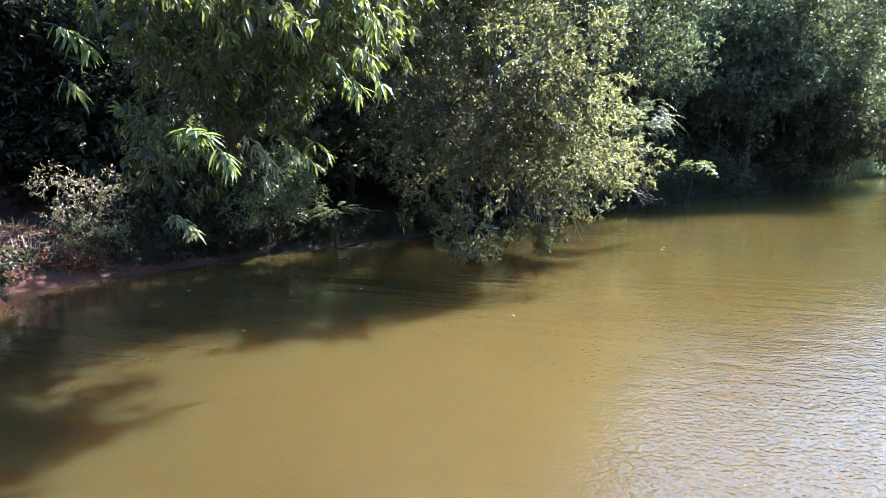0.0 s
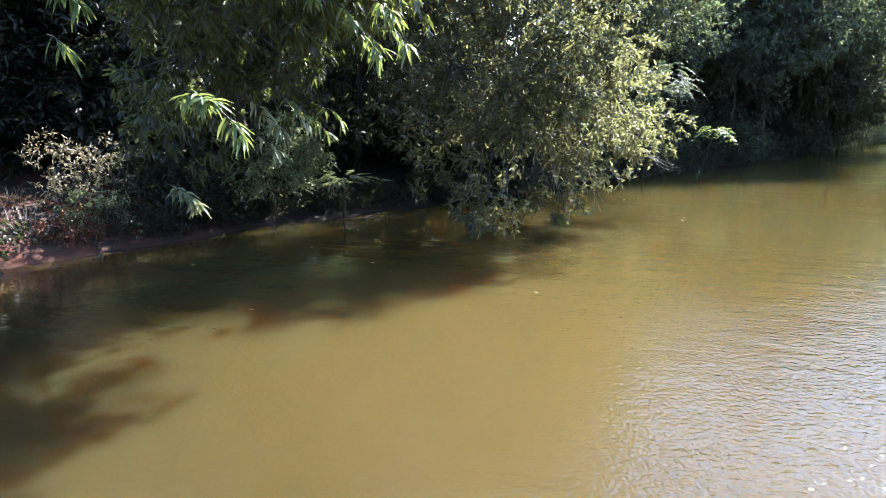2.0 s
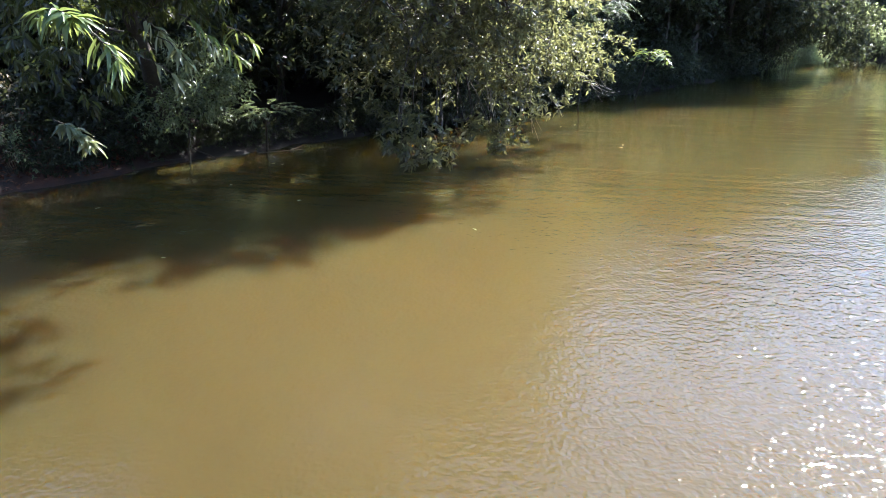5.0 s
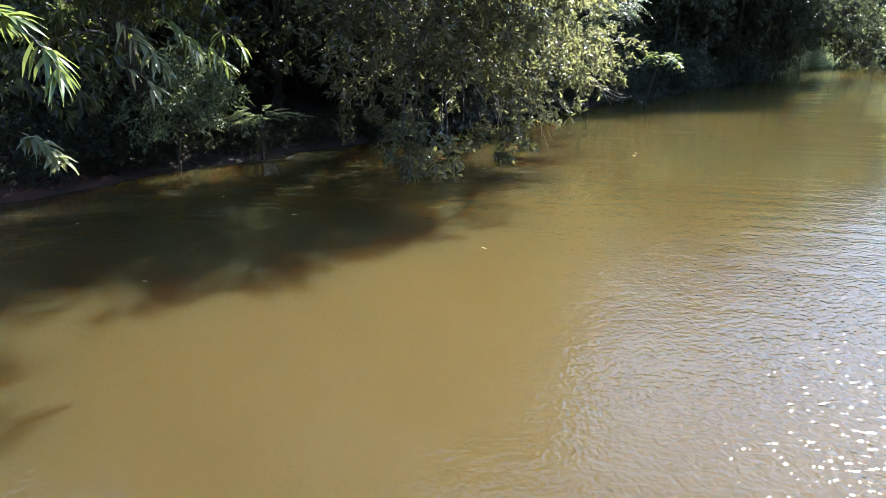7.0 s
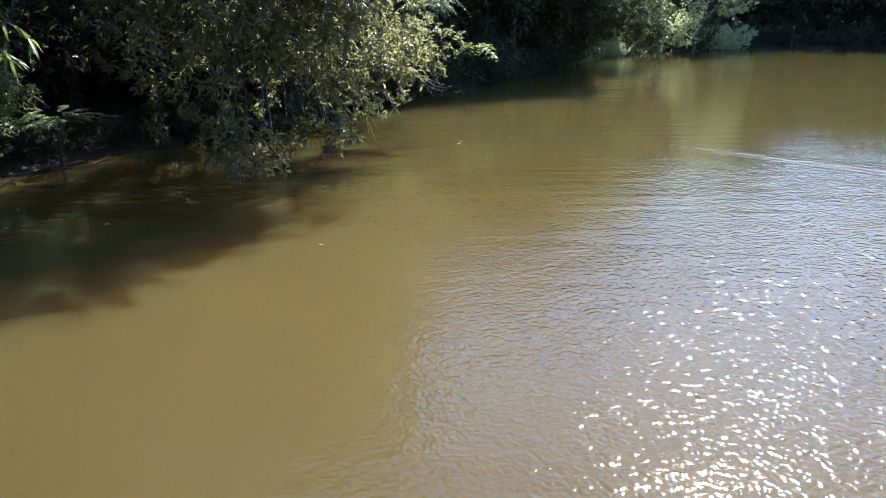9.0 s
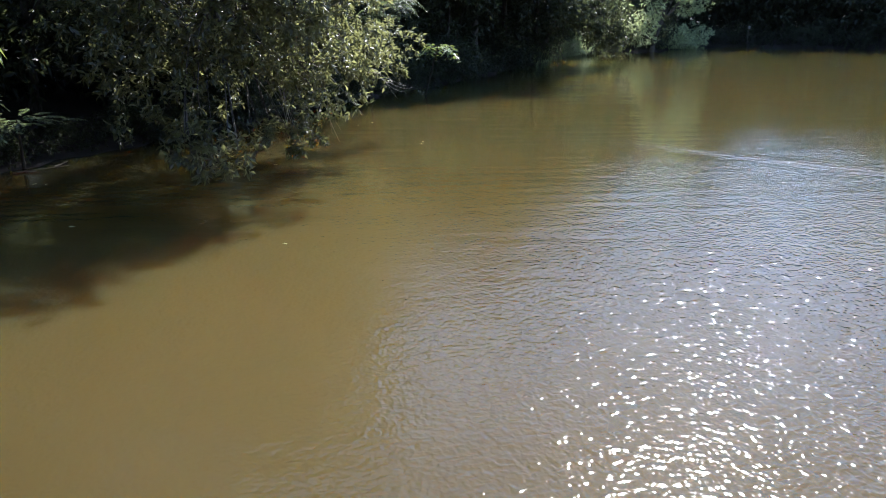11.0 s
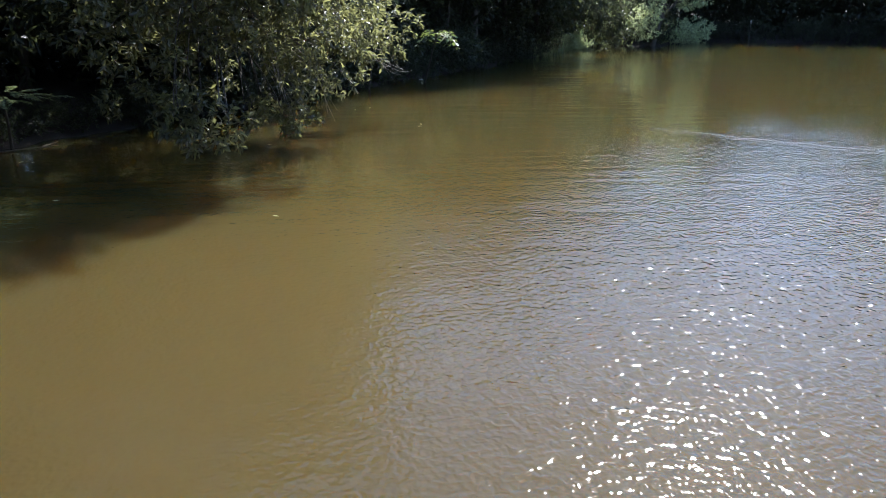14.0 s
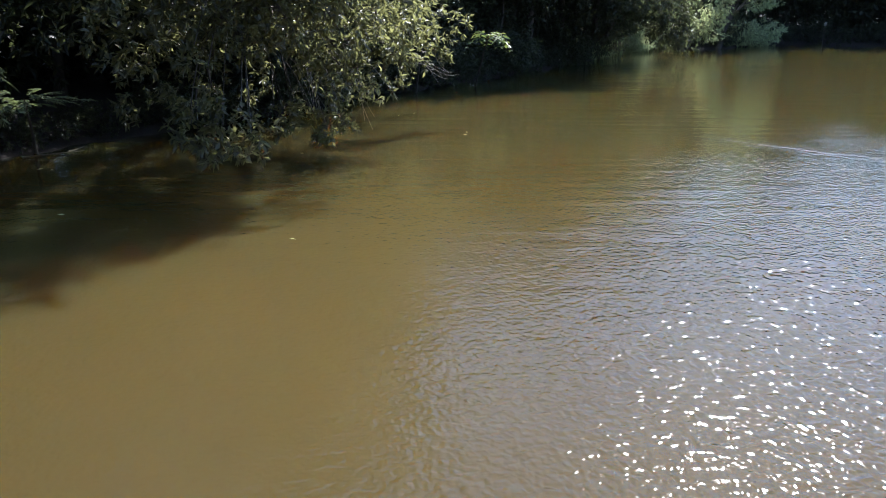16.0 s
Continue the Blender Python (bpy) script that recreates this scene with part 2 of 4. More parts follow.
def leaf_blades(base, way, length, width, rng, fold=0.25, curl=0.18, fine=True, flat=0.75):
    """Leaves as folded, curled blades: base points, directions, lengths and widths."""
    n = len(base)
    way = unit(way)
    side = unit(np.cross(way, rng.normal(0, 1, (n, 3)) * flat + [0, 0, 1.0]))
    nor = np.cross(side, way)
    L, W = length[:, None], width[:, None]
    tip = base + way * L - nor * L * curl
    mid = base + way * L * 0.48
    l, r = mid + side * W * 0.5 + nor * W * fold, mid - side * W * 0.5 + nor * W * fold
    if fine:
        v = np.stack([base, l, mid, r, tip], 1).reshape(-1, 3)
        f = np.array([[0, 2, 1], [0, 3, 2], [1, 2, 4], [2, 3, 4]])
        k = 5
    else:
        v = np.stack([base, l, r, tip], 1).reshape(-1, 3)
        f = np.array([[0, 3, 1], [0, 2, 3]])
        k = 4
    faces = (f[None] + (np.arange(n) * k)[:, None, None]).reshape(-1, 3)
    return v, faces


def lobe_points(lobes, per_m2, rng, clump=0.6, clumps_m2=1.0, lump=0.22, floor=0.15):
    """Twig ends gathered in clumps over the lobes of a crown, with dark gaps between the clumps."""
    P, D = [], []
    for cx, cy, cz, rx, ry, rz in lobes:
        area = 4 * np.pi * ((rx * ry) ** 1.6 / 3 + (rx * rz) ** 1.6 / 3 + (ry * rz) ** 1.6 / 3) ** (1 / 1.6)
        rad = np.array([rx, ry, rz])
        n = max(3, int(area * clumps_m2))
        u = unit(rng.normal(0, 1, (n, 3)))
        ph = rng.uniform(0, 6, 6)
        bumps = (np.sin(4.1 * u[:, 0] + ph[0]) * np.sin(3.7 * u[:, 1] + ph[1]) + np.sin(5.3 * u[:, 2] + 3.1 * u[:, 0] + ph[2])
                 + 0.7 * np.sin(9.7 * u[:, 1] + 7.9 * u[:, 2] + ph[3]) * np.sin(8.3 * u[:, 0] + ph[4]))
        r = (1 + lump * 0.5 * bumps) * (1 - 0.55 * rng.uniform(0, 1, n) ** 2.2)
        centre = np.array([cx, cy, cz]) + u * rad * r[:, None]
        size = clump * rng.uniform(0.55, 1.35, n)
        k = np.maximum(3, (per_m2 / clumps_m2 * (size / clump) ** 2).astype(int))
        idx = np.repeat(np.arange(n), k)
        v = unit(rng.normal(0, 1, (len(idx), 3)) + 0.45 * unit(u / rad)[idx] + [0, 0, 0.15])
        p = centre[idx] + v * (size[idx] * (1 - 0.6 * rng.uniform(0, 1, len(idx)) ** 1.7))[:, None] * [1, 1, 0.75]
        keep = p[:, 2] > floor
        P.append(p[keep]), D.append(unit(v + 0.6 * unit(u / rad)[idx])[keep])
    return np.concatenate(P), np.concatenate(D)


def foliage(P, D, per, length, width, droop, rng, twig=0.35, spread=0.8, fine=True, fold=0.25, curl=0.18):
    """Leaves set along a short twig at each twig end."""
    n = len(P)
    axis = unit(D + rng.normal(0, 0.45, (n, 3)) + [0, 0, -droop * 0.6])
    along = rng.uniform(0, 1, (n, per))
    base = P[:, None] + axis[:, None] * (along * twig)[..., None] + rng.normal(0, 0.03, (n, per, 3))
    way = axis[:, None] * (0.35 + 0.6 * along[..., None]) + rng.normal(0, spread, (n, per, 3)) + np.array([0, 0, -droop])
    L = length * rng.uniform(0.6, 1.25, n * per)
    W = width * rng.uniform(0.7, 1.2, n * per)
    return leaf_blades(base.reshape(-1, 3), way.reshape(-1, 3), L, W, rng, fold, curl, fine)


def tree(name, label, base, fork, lobes, leaf, bark, seed, trunk_r, per_m2, per, length, width, droop,
         fine=True, clump=0.6, clumps_m2=1.0, lump=0.22, spread=0.8, twig=0.35, group="", category="tree", sprigs=26, floor=0.15):
    """A tree: tapered trunk, a limb into every lobe of the crown, side branches, and leaves."""
    rng = np.random.default_rng(seed)
    top = new(name)
    top.matrix_world = Matrix.Translation(base)
    inv = np.array(base, float)
    tagged(top, label=label, category=category, group=group)
    foot, fk = np.zeros(3), np.array(fork, float) - inv
    line = bow(foot, fk, 0.0, rng, 12, 0.06)
    line[0] -= [0, 0, 0.5]
    rad = trunk_r * np.linspace(1, 0.55, 12)
    rad[0:2] *= (1.5, 1.2)
    part("trunk", smooth(mesh("trunk", *tube(line, rad, 10), bark)), top)
    here = [tuple(np.array(l[:3]) - inv) + tuple(l[3:]) for l in lobes]
    P, D = lobe_points(here, per_m2, rng, clump, clumps_m2, lump, floor - inv[2])
    branches = []
    for l in here:
        end = np.array(l[:3])
        limb = bow(line[rng.integers(7, 12)], end, 0.10, rng, 10, 0.10)
        part("limb", smooth(mesh("limb", *tube(limb, trunk_r * min(1.0, (l[3] + l[5]) / 3) * np.linspace(0.5, 0.12, 10), 7 if fine else 5), bark)), top)
        ids = np.flatnonzero(np.linalg.norm((P - end) / np.array(l[3:]), axis=1) < 1.25)
        for k in rng.choice(ids, min(sprigs, len(ids), len(ids) // 30 + 2), replace=False):
            b = bow(limb[rng.integers(4, 10)], P[k], 0.06, rng, 6, 0.05)
            branches.append(tube(b, trunk_r * np.linspace(0.10, 0.015, 6) + 0.004, 4))
    tagged(part("twig_growth", mesh("twig_growth", *joined(branches), bark), top), kind="stuff")
    part("crown", mesh("crown", *foliage(P, D, per, length, width, droop, rng, twig, spread, fine), leaf), top)
    return top


# ---- ground and water ----
# the points at negative y are an unseen bank, added behind the camera
SHORE = [(-24, -10), (-21, -5), (-17, 4), (-15.6, 12), (-14.4, 17), (-13.8, 21.5), (-11.0, 23.1), (-8.8, 25.3), (-6.1, 27.4),
         (-3.4, 30.0), (-0.5, 32.6), (2.6, 35.2), (7, 39.2), (12, 43.5), (19, 49.0), (26, 55.5), (33, 62.5), (42, 72.5), (48, 74),
         (53, 71), (60, 76.5), (66, 78.5), (70.5, 73), (79, 66), (82, 55), (79, 38), (72, 6), (62, -12), (40, -14), (18, -11), (0, -9), (-14, -8)]


def shore_distance(x, y):
    """Metres from the waterline: above nought on land, below it in the pond."""
    best = np.full(x.shape, 1e9)
    inside = np.zeros(x.shape, bool)
    for (ax, ay), (bx, by) in zip(SHORE, SHORE[1:] + SHORE[:1]):
        dx, dy = bx - ax, by - ay
        s = np.clip(((x - ax) * dx + (y - ay) * dy) / (dx * dx + dy * dy), 0, 1)
        best = np.minimum(best, np.hypot(x - ax - s * dx, y - ay - s * dy))
        cross = (ay > y) != (by > y)
        inside ^= cross & (x < dx * (y - ay) / (dy + 1e-12) + ax)
    return np.where(inside, -best, best)


def land_height(x, y):
    wob = 0.45 * np.sin(0.9 * x + 0.4 * y) * np.sin(0.7 * y - 0.3 * x) + 0.25 * np.sin(2.3 * x) * np.sin(2.1 * y + 1)
    d = shore_distance(x, y) + wob
    bank = 0.42 * np.clip(d / 1.4, -3, 1) + 0.17 * np.clip(d - 1.2, 0, 34) + 0.02 * np.clip(d - 34, 0, 400)
    rough = 0.07 * np.sin(1.7 * x + y) * np.sin(1.3 * y - 0.6 * x) + 0.04 * np.sin(4.1 * x) * np.sin(3.7 * y)
    mound = 1.0 * np.exp(-((x + 14.6) ** 2 + (y - 23.2) ** 2) / 6.5)      # bare red hump beside the dry shrub
    return bank + rough * np.clip(d, 0, 1) + mound


xs = np.concatenate([np.linspace(-900, -60, 14)[:-1], np.linspace(-60, -22, 30)[:-1], np.arange(-22, 14, 0.45), np.linspace(14, 90, 90), np.linspace(90, 900, 16)[1:]])
ys = np.concatenate([np.linspace(-900, -70, 14)[:-1], np.linspace(-70, 4, 40)[:-1], np.arange(4, 44, 0.45), np.linspace(44, 110, 80), np.linspace(110, 900, 16)[1:]])
gx, gy = np.meshgrid(xs, ys)
gz = land_height(gx, gy)
i, j = np.meshgrid(np.arange(len(ys) - 1), np.arange(len(xs) - 1), indexing="ij")
w = len(xs)
quads = np.stack([i * w + j, i * w + j + 1, (i + 1) * w + j + 1, (i + 1) * w + j], -1).reshape(-1, 4)
ground = new("ground", smooth(mesh("ground", np.stack([gx, gy, gz], -1).reshape(-1, 3), quads, M_GROUND)))
tagged(ground, "red earth pond bank with mud and leaf litter", "ground", kind="structure")
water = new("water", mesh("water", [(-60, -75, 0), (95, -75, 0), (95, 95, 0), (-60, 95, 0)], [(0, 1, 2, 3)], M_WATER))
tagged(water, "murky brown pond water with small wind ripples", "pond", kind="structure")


def land(x, y):
    return float(land_height(np.array([float(x)]), np.array([float(y)]))[0])


# ---- overhanging trees ----
# the last three lobes lie above the view, added to shade the water
tree("overhanging_tree", "dense small-leaved tree leaning out over the pond", (1.5, 38.5, land(1.5, 38.5) - 0.1), (2.2, 33.0, 4.5),
     [(2.5, 28.4, 5.9, 4.1, 6.5, 4.1), (1.8, 28.6, 8.4, 3.2, 5.0, 3.2), (-0.3, 25.2, 5.4, 1.9, 3.8, 3.2), (4.2, 26.4, 4.2, 2.0, 3.4, 2.4),
      (7.2, 31.4, 3.5, 2.0, 2.4, 1.7), (0.3, 22.0, 1.7, 0.2, 0.2, 0.4), (0.8, 21.8, 1.2, 0.25, 0.2, 0.4), (1.3, 22.1, 1.5, 0.15, 0.2, 0.3), (0.6, 22.7, 2.8, 0.5, 0.5, 0.6),
      (2.6, 25.6, 1.35, 0.3, 0.3, 0.3), (3.3, 25.7, 1.0, 0.35, 0.3, 0.3), (4.0, 26.0, 1.1, 0.3, 0.3, 0.3), (4.9, 26.6, 1.8, 0.6, 0.6, 0.5), (4.4, 26.4, 2.7, 0.8, 0.8, 0.6),
      (1.6, 24.6, 4.3, 2.0, 2.4, 1.2), (0.8, 28.6, 4.8, 1.3, 2.4, 1.8), (3.2, 23.5, 5.0, 1.3, 1.3, 1.0),
      (3.4, 24.0, 6.9, 1.7, 1.4, 1.4), (2.6, 24.9, 6.6, 1.6, 1.2, 1.2), (1.6, 27.6, 9.6, 2.6, 3.4, 1.4),
      (5.2, 28.0, 7.0, 1.0, 1.6, 1.2), (5.9, 28.2, 5.2, 1.2, 1.8, 1.2), (6.5, 28.8, 3.6, 1.2, 1.8, 1.1),
      (-0.2, 23.8, 10.7, 1.3, 1.3, 0.8), (-1.2, 24.6, 10.8, 1.4, 1.4, 0.9), (0.5, 24.8, 10.9, 1.3, 1.3, 0.8)],
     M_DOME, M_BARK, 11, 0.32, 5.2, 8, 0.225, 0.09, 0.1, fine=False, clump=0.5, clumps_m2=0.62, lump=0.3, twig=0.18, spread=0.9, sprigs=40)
# lobes from z 9.6 up lie unseen, added to shade the near water
drooping = tree("drooping_tree", "tall tree with long drooping green leaves over the bank", (-7.7, 29.0, land(-7.7, 29.0) - 0.1), (-6.8, 22.0, 6.2),
     [(-3.4, 14.2, 7.9, 2.2, 2.5, 2.2), (-5.4, 15.8, 6.2, 1.3, 1.6, 1.6), (-5.4, 13.4, 9.0, 1.6, 2.0, 1.6), (-4.4, 11.4, 8.9, 2.0, 2.2, 1.8),
      (-6.6, 17.8, 5.2, 1.2, 1.5, 1.9), (-5.6, 17.5, 8.4, 1.8, 2.0, 2.2), (-5.2, 20.0, 6.2, 1.8, 1.8, 1.7), (-4.3, 20.8, 8.6, 1.5, 1.5, 1.5), (-4.0, 17.2, 8.6, 1.5, 1.5, 1.5), (-4.6, 22.4, 7.4, 1.6, 1.6, 1.6),
      (-2.0, 21.7, 10.2, 1.5, 1.6, 1.1), (-1.6, 19.9, 10.7, 1.1, 1.0, 0.9), (-2.7, 19.6, 9.7, 1.2, 1.1, 0.9), (-1.2, 17.6, 11.4, 1.1, 1.4, 0.8), (-0.2, 16.6, 10.8, 1.1, 1.2, 0.9), (-0.1, 17.9, 10.4, 1.2, 1.4, 1.0), (0.5, 17.4, 10.0, 1.0, 1.0, 0.8),
      (-5.6, 20.8, 5.0, 1.5, 1.4, 1.1), (-7.4, 24.2, 5.0, 1.1, 1.0, 1.0), (-5.2, 24.0, 5.6, 1.2, 1.1, 1.1), (-8.4, 22.8, 4.2, 0.7, 0.6, 0.6), (-3.6, 23.0, 7.6, 1.5, 1.4, 1.2),
      (-1.7, 14.5, 7.3, 0.9, 1.1, 1.3), (-2.6, 15.6, 7.6, 1.2, 1.2, 1.3), (0.9, 18.9, 9.8, 1.2, 1.2, 0.9), (-0.5, 18.4, 9.6, 1.2, 1.2, 0.8), (-2.6, 17.4, 9.3, 1.4, 1.4, 1.0),
      (1.3, 20.0, 11.4, 1.4, 1.3, 0.9), (0.2, 19.2, 11.6, 1.4, 1.4, 0.9), (-1.4, 21.4, 11.8, 1.5, 1.5, 0.9), (0.4, 18.0, 11.0, 1.3, 1.3, 0.9), (-1.3, 16.6, 9.2, 1.1, 1.0, 0.9), (-2.0, 18.8, 11.8, 1.5, 1.4, 0.9),
      (-2.4, 22.2, 8.8, 1.6, 1.4, 1.1), (-0.9, 22.6, 9.0, 1.4, 1.3, 1.0), (-3.7, 21.6, 8.5, 1.5, 1.3, 1.1), (-2.1, 22.3, 10.6, 1.4, 1.3, 0.9), (-6.4, 25.2, 6.6, 1.1, 0.9, 0.8)],
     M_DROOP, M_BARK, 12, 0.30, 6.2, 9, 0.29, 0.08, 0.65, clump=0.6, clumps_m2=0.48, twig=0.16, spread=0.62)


def leaf_object(parent, material, base, way, length, width, rng, name="leaf", label=""):
    """One long leaf: a curved blade with a midrib fold and wavy edges, a part of its own."""
    way = unit(np.array([way]))[0]
    side = unit(np.cross([way], [rng.normal(0, 0.4, 3) + [0, 0, 1.0]]))[0]
    nor = np.cross(side, way)
    s = np.linspace(0, 1, 7)
    bend = rng.uniform(0.15, 0.45)
    mid = np.array(base) + np.outer(s, way) * length - np.outer(s ** 2, [0, 0, 1.0]) * length * bend
    w = width * 0.5 * np.sin(np.pi * np.clip(s, 0.02, 1) ** 0.8)
    lift = w * 0.5 + 0.12 * width * np.sin(9 * s + rng.uniform(0, 6))
    left = mid + np.outer(w, side) + np.outer(lift, nor)
    right = mid - np.outer(w, side) + np.outer(w * 0.5 - 0.12 * width * np.sin(8 * s), nor)
    v = np.stack([left, mid, right], 1).reshape(-1, 3)
    f = []
    for k in range(6):
        a = 3 * k
        f += [(a, a + 1, a + 4, a + 3), (a + 1, a + 2, a + 5, a + 4)]
    return part(name, smooth(mesh(name, v, f, material)), parent, label)


def leaf_tuft(parent, start, tip, count, length, width, material, seed, label, droop=0.5, ahead_share=0.7):
    """The leafy end of a side branch: long leaves on both sides of the stem and a rosette at its tip, each leaf a part."""
    rng = np.random.default_rng(seed)
    shift = np.array(parent.matrix_world.translation)
    a, b = np.array(start) - shift, np.array(tip) - shift
    line = bow(a, b, 0.10, rng, 9, 0.02)
    stem = part("leafy_branch", smooth(mesh("leafy_branch", *tube(line, np.linspace(0.010, 0.004, 9), 6), M_BARK)), parent, label)
    ahead = unit(np.array([b - a]))[0]
    for k in range(count):
        s = 1 - 0.75 * rng.uniform(0, 1) ** 1.5
        at = line[0] + (line[8] - line[0]) * s if s < 0.3 else line[int(s * 8)]
        ang = k * 2.4
        way = np.array([math.cos(ang), math.sin(ang), rng.uniform(-0.5, 0.5) - droop]) + ahead_share * s * ahead + rng.normal(0, 0.2, 3)
        leaf_object(stem, material, at, way, length * rng.uniform(0.55, 1.2), width * rng.uniform(0.75, 1.2), rng)


# bright tufts: sunlight on the crown is carried by lighter leaf colours
TREE_AT = drooping
leaf_tuft(TREE_AT, (-3.75, 9.95, 4.85), (-3.1, 9.65, 4.8), 64, 0.25, 0.05, M_TUFT, 31, "bright green sunlit leaves at a branch tip", 0.45, 0.5)
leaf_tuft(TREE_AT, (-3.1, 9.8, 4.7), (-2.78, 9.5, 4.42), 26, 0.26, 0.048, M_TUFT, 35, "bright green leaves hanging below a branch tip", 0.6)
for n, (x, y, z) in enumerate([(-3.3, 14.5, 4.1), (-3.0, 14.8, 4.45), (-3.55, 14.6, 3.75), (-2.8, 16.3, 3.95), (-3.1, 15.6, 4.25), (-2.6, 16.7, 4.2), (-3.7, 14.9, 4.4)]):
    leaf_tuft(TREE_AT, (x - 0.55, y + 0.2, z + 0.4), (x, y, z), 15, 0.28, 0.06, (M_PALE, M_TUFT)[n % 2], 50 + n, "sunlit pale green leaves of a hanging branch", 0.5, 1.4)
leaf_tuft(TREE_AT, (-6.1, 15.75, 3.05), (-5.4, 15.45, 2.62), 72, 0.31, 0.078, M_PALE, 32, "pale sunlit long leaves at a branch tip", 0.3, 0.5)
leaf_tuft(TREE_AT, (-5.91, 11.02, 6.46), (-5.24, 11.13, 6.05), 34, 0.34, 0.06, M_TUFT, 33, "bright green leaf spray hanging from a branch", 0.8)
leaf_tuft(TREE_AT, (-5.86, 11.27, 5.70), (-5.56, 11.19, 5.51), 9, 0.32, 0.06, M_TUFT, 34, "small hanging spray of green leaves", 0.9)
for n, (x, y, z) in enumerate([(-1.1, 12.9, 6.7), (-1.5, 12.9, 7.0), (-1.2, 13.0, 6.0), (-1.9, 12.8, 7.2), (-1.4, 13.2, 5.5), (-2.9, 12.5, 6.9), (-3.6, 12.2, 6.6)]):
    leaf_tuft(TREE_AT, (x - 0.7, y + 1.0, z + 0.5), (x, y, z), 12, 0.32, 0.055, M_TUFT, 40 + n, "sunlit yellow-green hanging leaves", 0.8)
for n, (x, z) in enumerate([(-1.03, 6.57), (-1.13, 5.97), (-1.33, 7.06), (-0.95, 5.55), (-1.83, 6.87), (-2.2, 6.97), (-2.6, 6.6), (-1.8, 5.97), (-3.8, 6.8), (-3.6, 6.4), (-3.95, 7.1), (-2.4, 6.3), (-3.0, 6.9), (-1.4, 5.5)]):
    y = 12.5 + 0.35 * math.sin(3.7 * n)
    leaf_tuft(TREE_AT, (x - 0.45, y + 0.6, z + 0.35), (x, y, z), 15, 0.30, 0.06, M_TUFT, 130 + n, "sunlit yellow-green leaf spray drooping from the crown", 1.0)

# ---- forest on the banks ----
def forest_tree(seed, height, wide, leaf, name, label, low=0.36, length=0.33, width=0.135, droop=0.3, per_m2=3.6, per=6):
    rng = np.random.default_rng(seed)
    lobes = []
    for k in range(7):
        a = k * 2.4 + rng.uniform(-0.4, 0.4)
        r = wide * rng.uniform(0.25, 0.6)
        z = height * (low + 0.1 + (0.45 - low * 0.4) * rng.uniform(0, 1))
        lobes.append((r * math.cos(a), r * math.sin(a), z, wide * rng.uniform(0.36, 0.5), wide * rng.uniform(0.36, 0.5), height * rng.uniform(0.11, 0.17)))
    lobes.append((0, 0, height * 0.85, wide * 0.42, wide * 0.42, height * 0.15))
    return tree(name, label, (0, 0, 0), (0.3, 0.2, height * 0.5), lobes, leaf, M_BARK, seed, 0.016 * height, per_m2, per, length, width, droop,
                fine=False, clump=0.75, clumps_m2=0.6, group="forest trees on the bank", twig=0.45, floor=0.3, sprigs=5)


def shrub(seed, wide, height, leaf, name, label, length=0.235, width=0.10, density=3.5, droop=0.2, category="shrub"):
    rng = np.random.default_rng(seed)
    lobes = [(0, 0, height * 0.5, wide * 0.42, wide * 0.42, height * 0.42)]
    for k in range(4):
        a = k * 1.57 + rng.uniform(-0.5, 0.5)
        lobes.append((wide * 0.38 * math.cos(a), wide * 0.38 * math.sin(a), height * rng.uniform(0.3, 0.6), wide * 0.3, wide * 0.3, height * 0.28))
    return tree(name, label, (0, 0, 0), (0.05, 0.05, height * 0.3), lobes, leaf, M_BARK, seed, 0.05, density, 8, length, width, droop,
                fine=False, clump=0.4, clumps_m2=1.2, group="undergrowth along the waterline", twig=0.3, floor=0.05, category=category, sprigs=2)


def scatter(kinds, spots, seed, low, high, sink=0.12, tilt=0.0):
    """The first of each kind stands at its spot; the rest are copies, turned and sized each in its own way."""
    rng = np.random.default_rng(seed)
    for n, (x, y) in enumerate(spots):
        s, turn = rng.uniform(low, high), rng.uniform(0, 360)
        m = pose(x, y, land(x, y) - sink, rng.uniform(-tilt, tilt), rng.uniform(-tilt, tilt), turn)
        ob = kinds[n] if n < len(kinds) else copy_thing(kinds[n % len(kinds)], m)
        ob.matrix_world = m @ Matrix.Diagonal((s, s, s * rng.uniform(0.9, 1.12), 1))


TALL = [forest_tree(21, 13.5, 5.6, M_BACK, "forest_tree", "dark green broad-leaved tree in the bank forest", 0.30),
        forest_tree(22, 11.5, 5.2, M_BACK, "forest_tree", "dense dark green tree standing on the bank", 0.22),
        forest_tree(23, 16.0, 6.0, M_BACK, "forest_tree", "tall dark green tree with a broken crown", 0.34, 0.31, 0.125)]
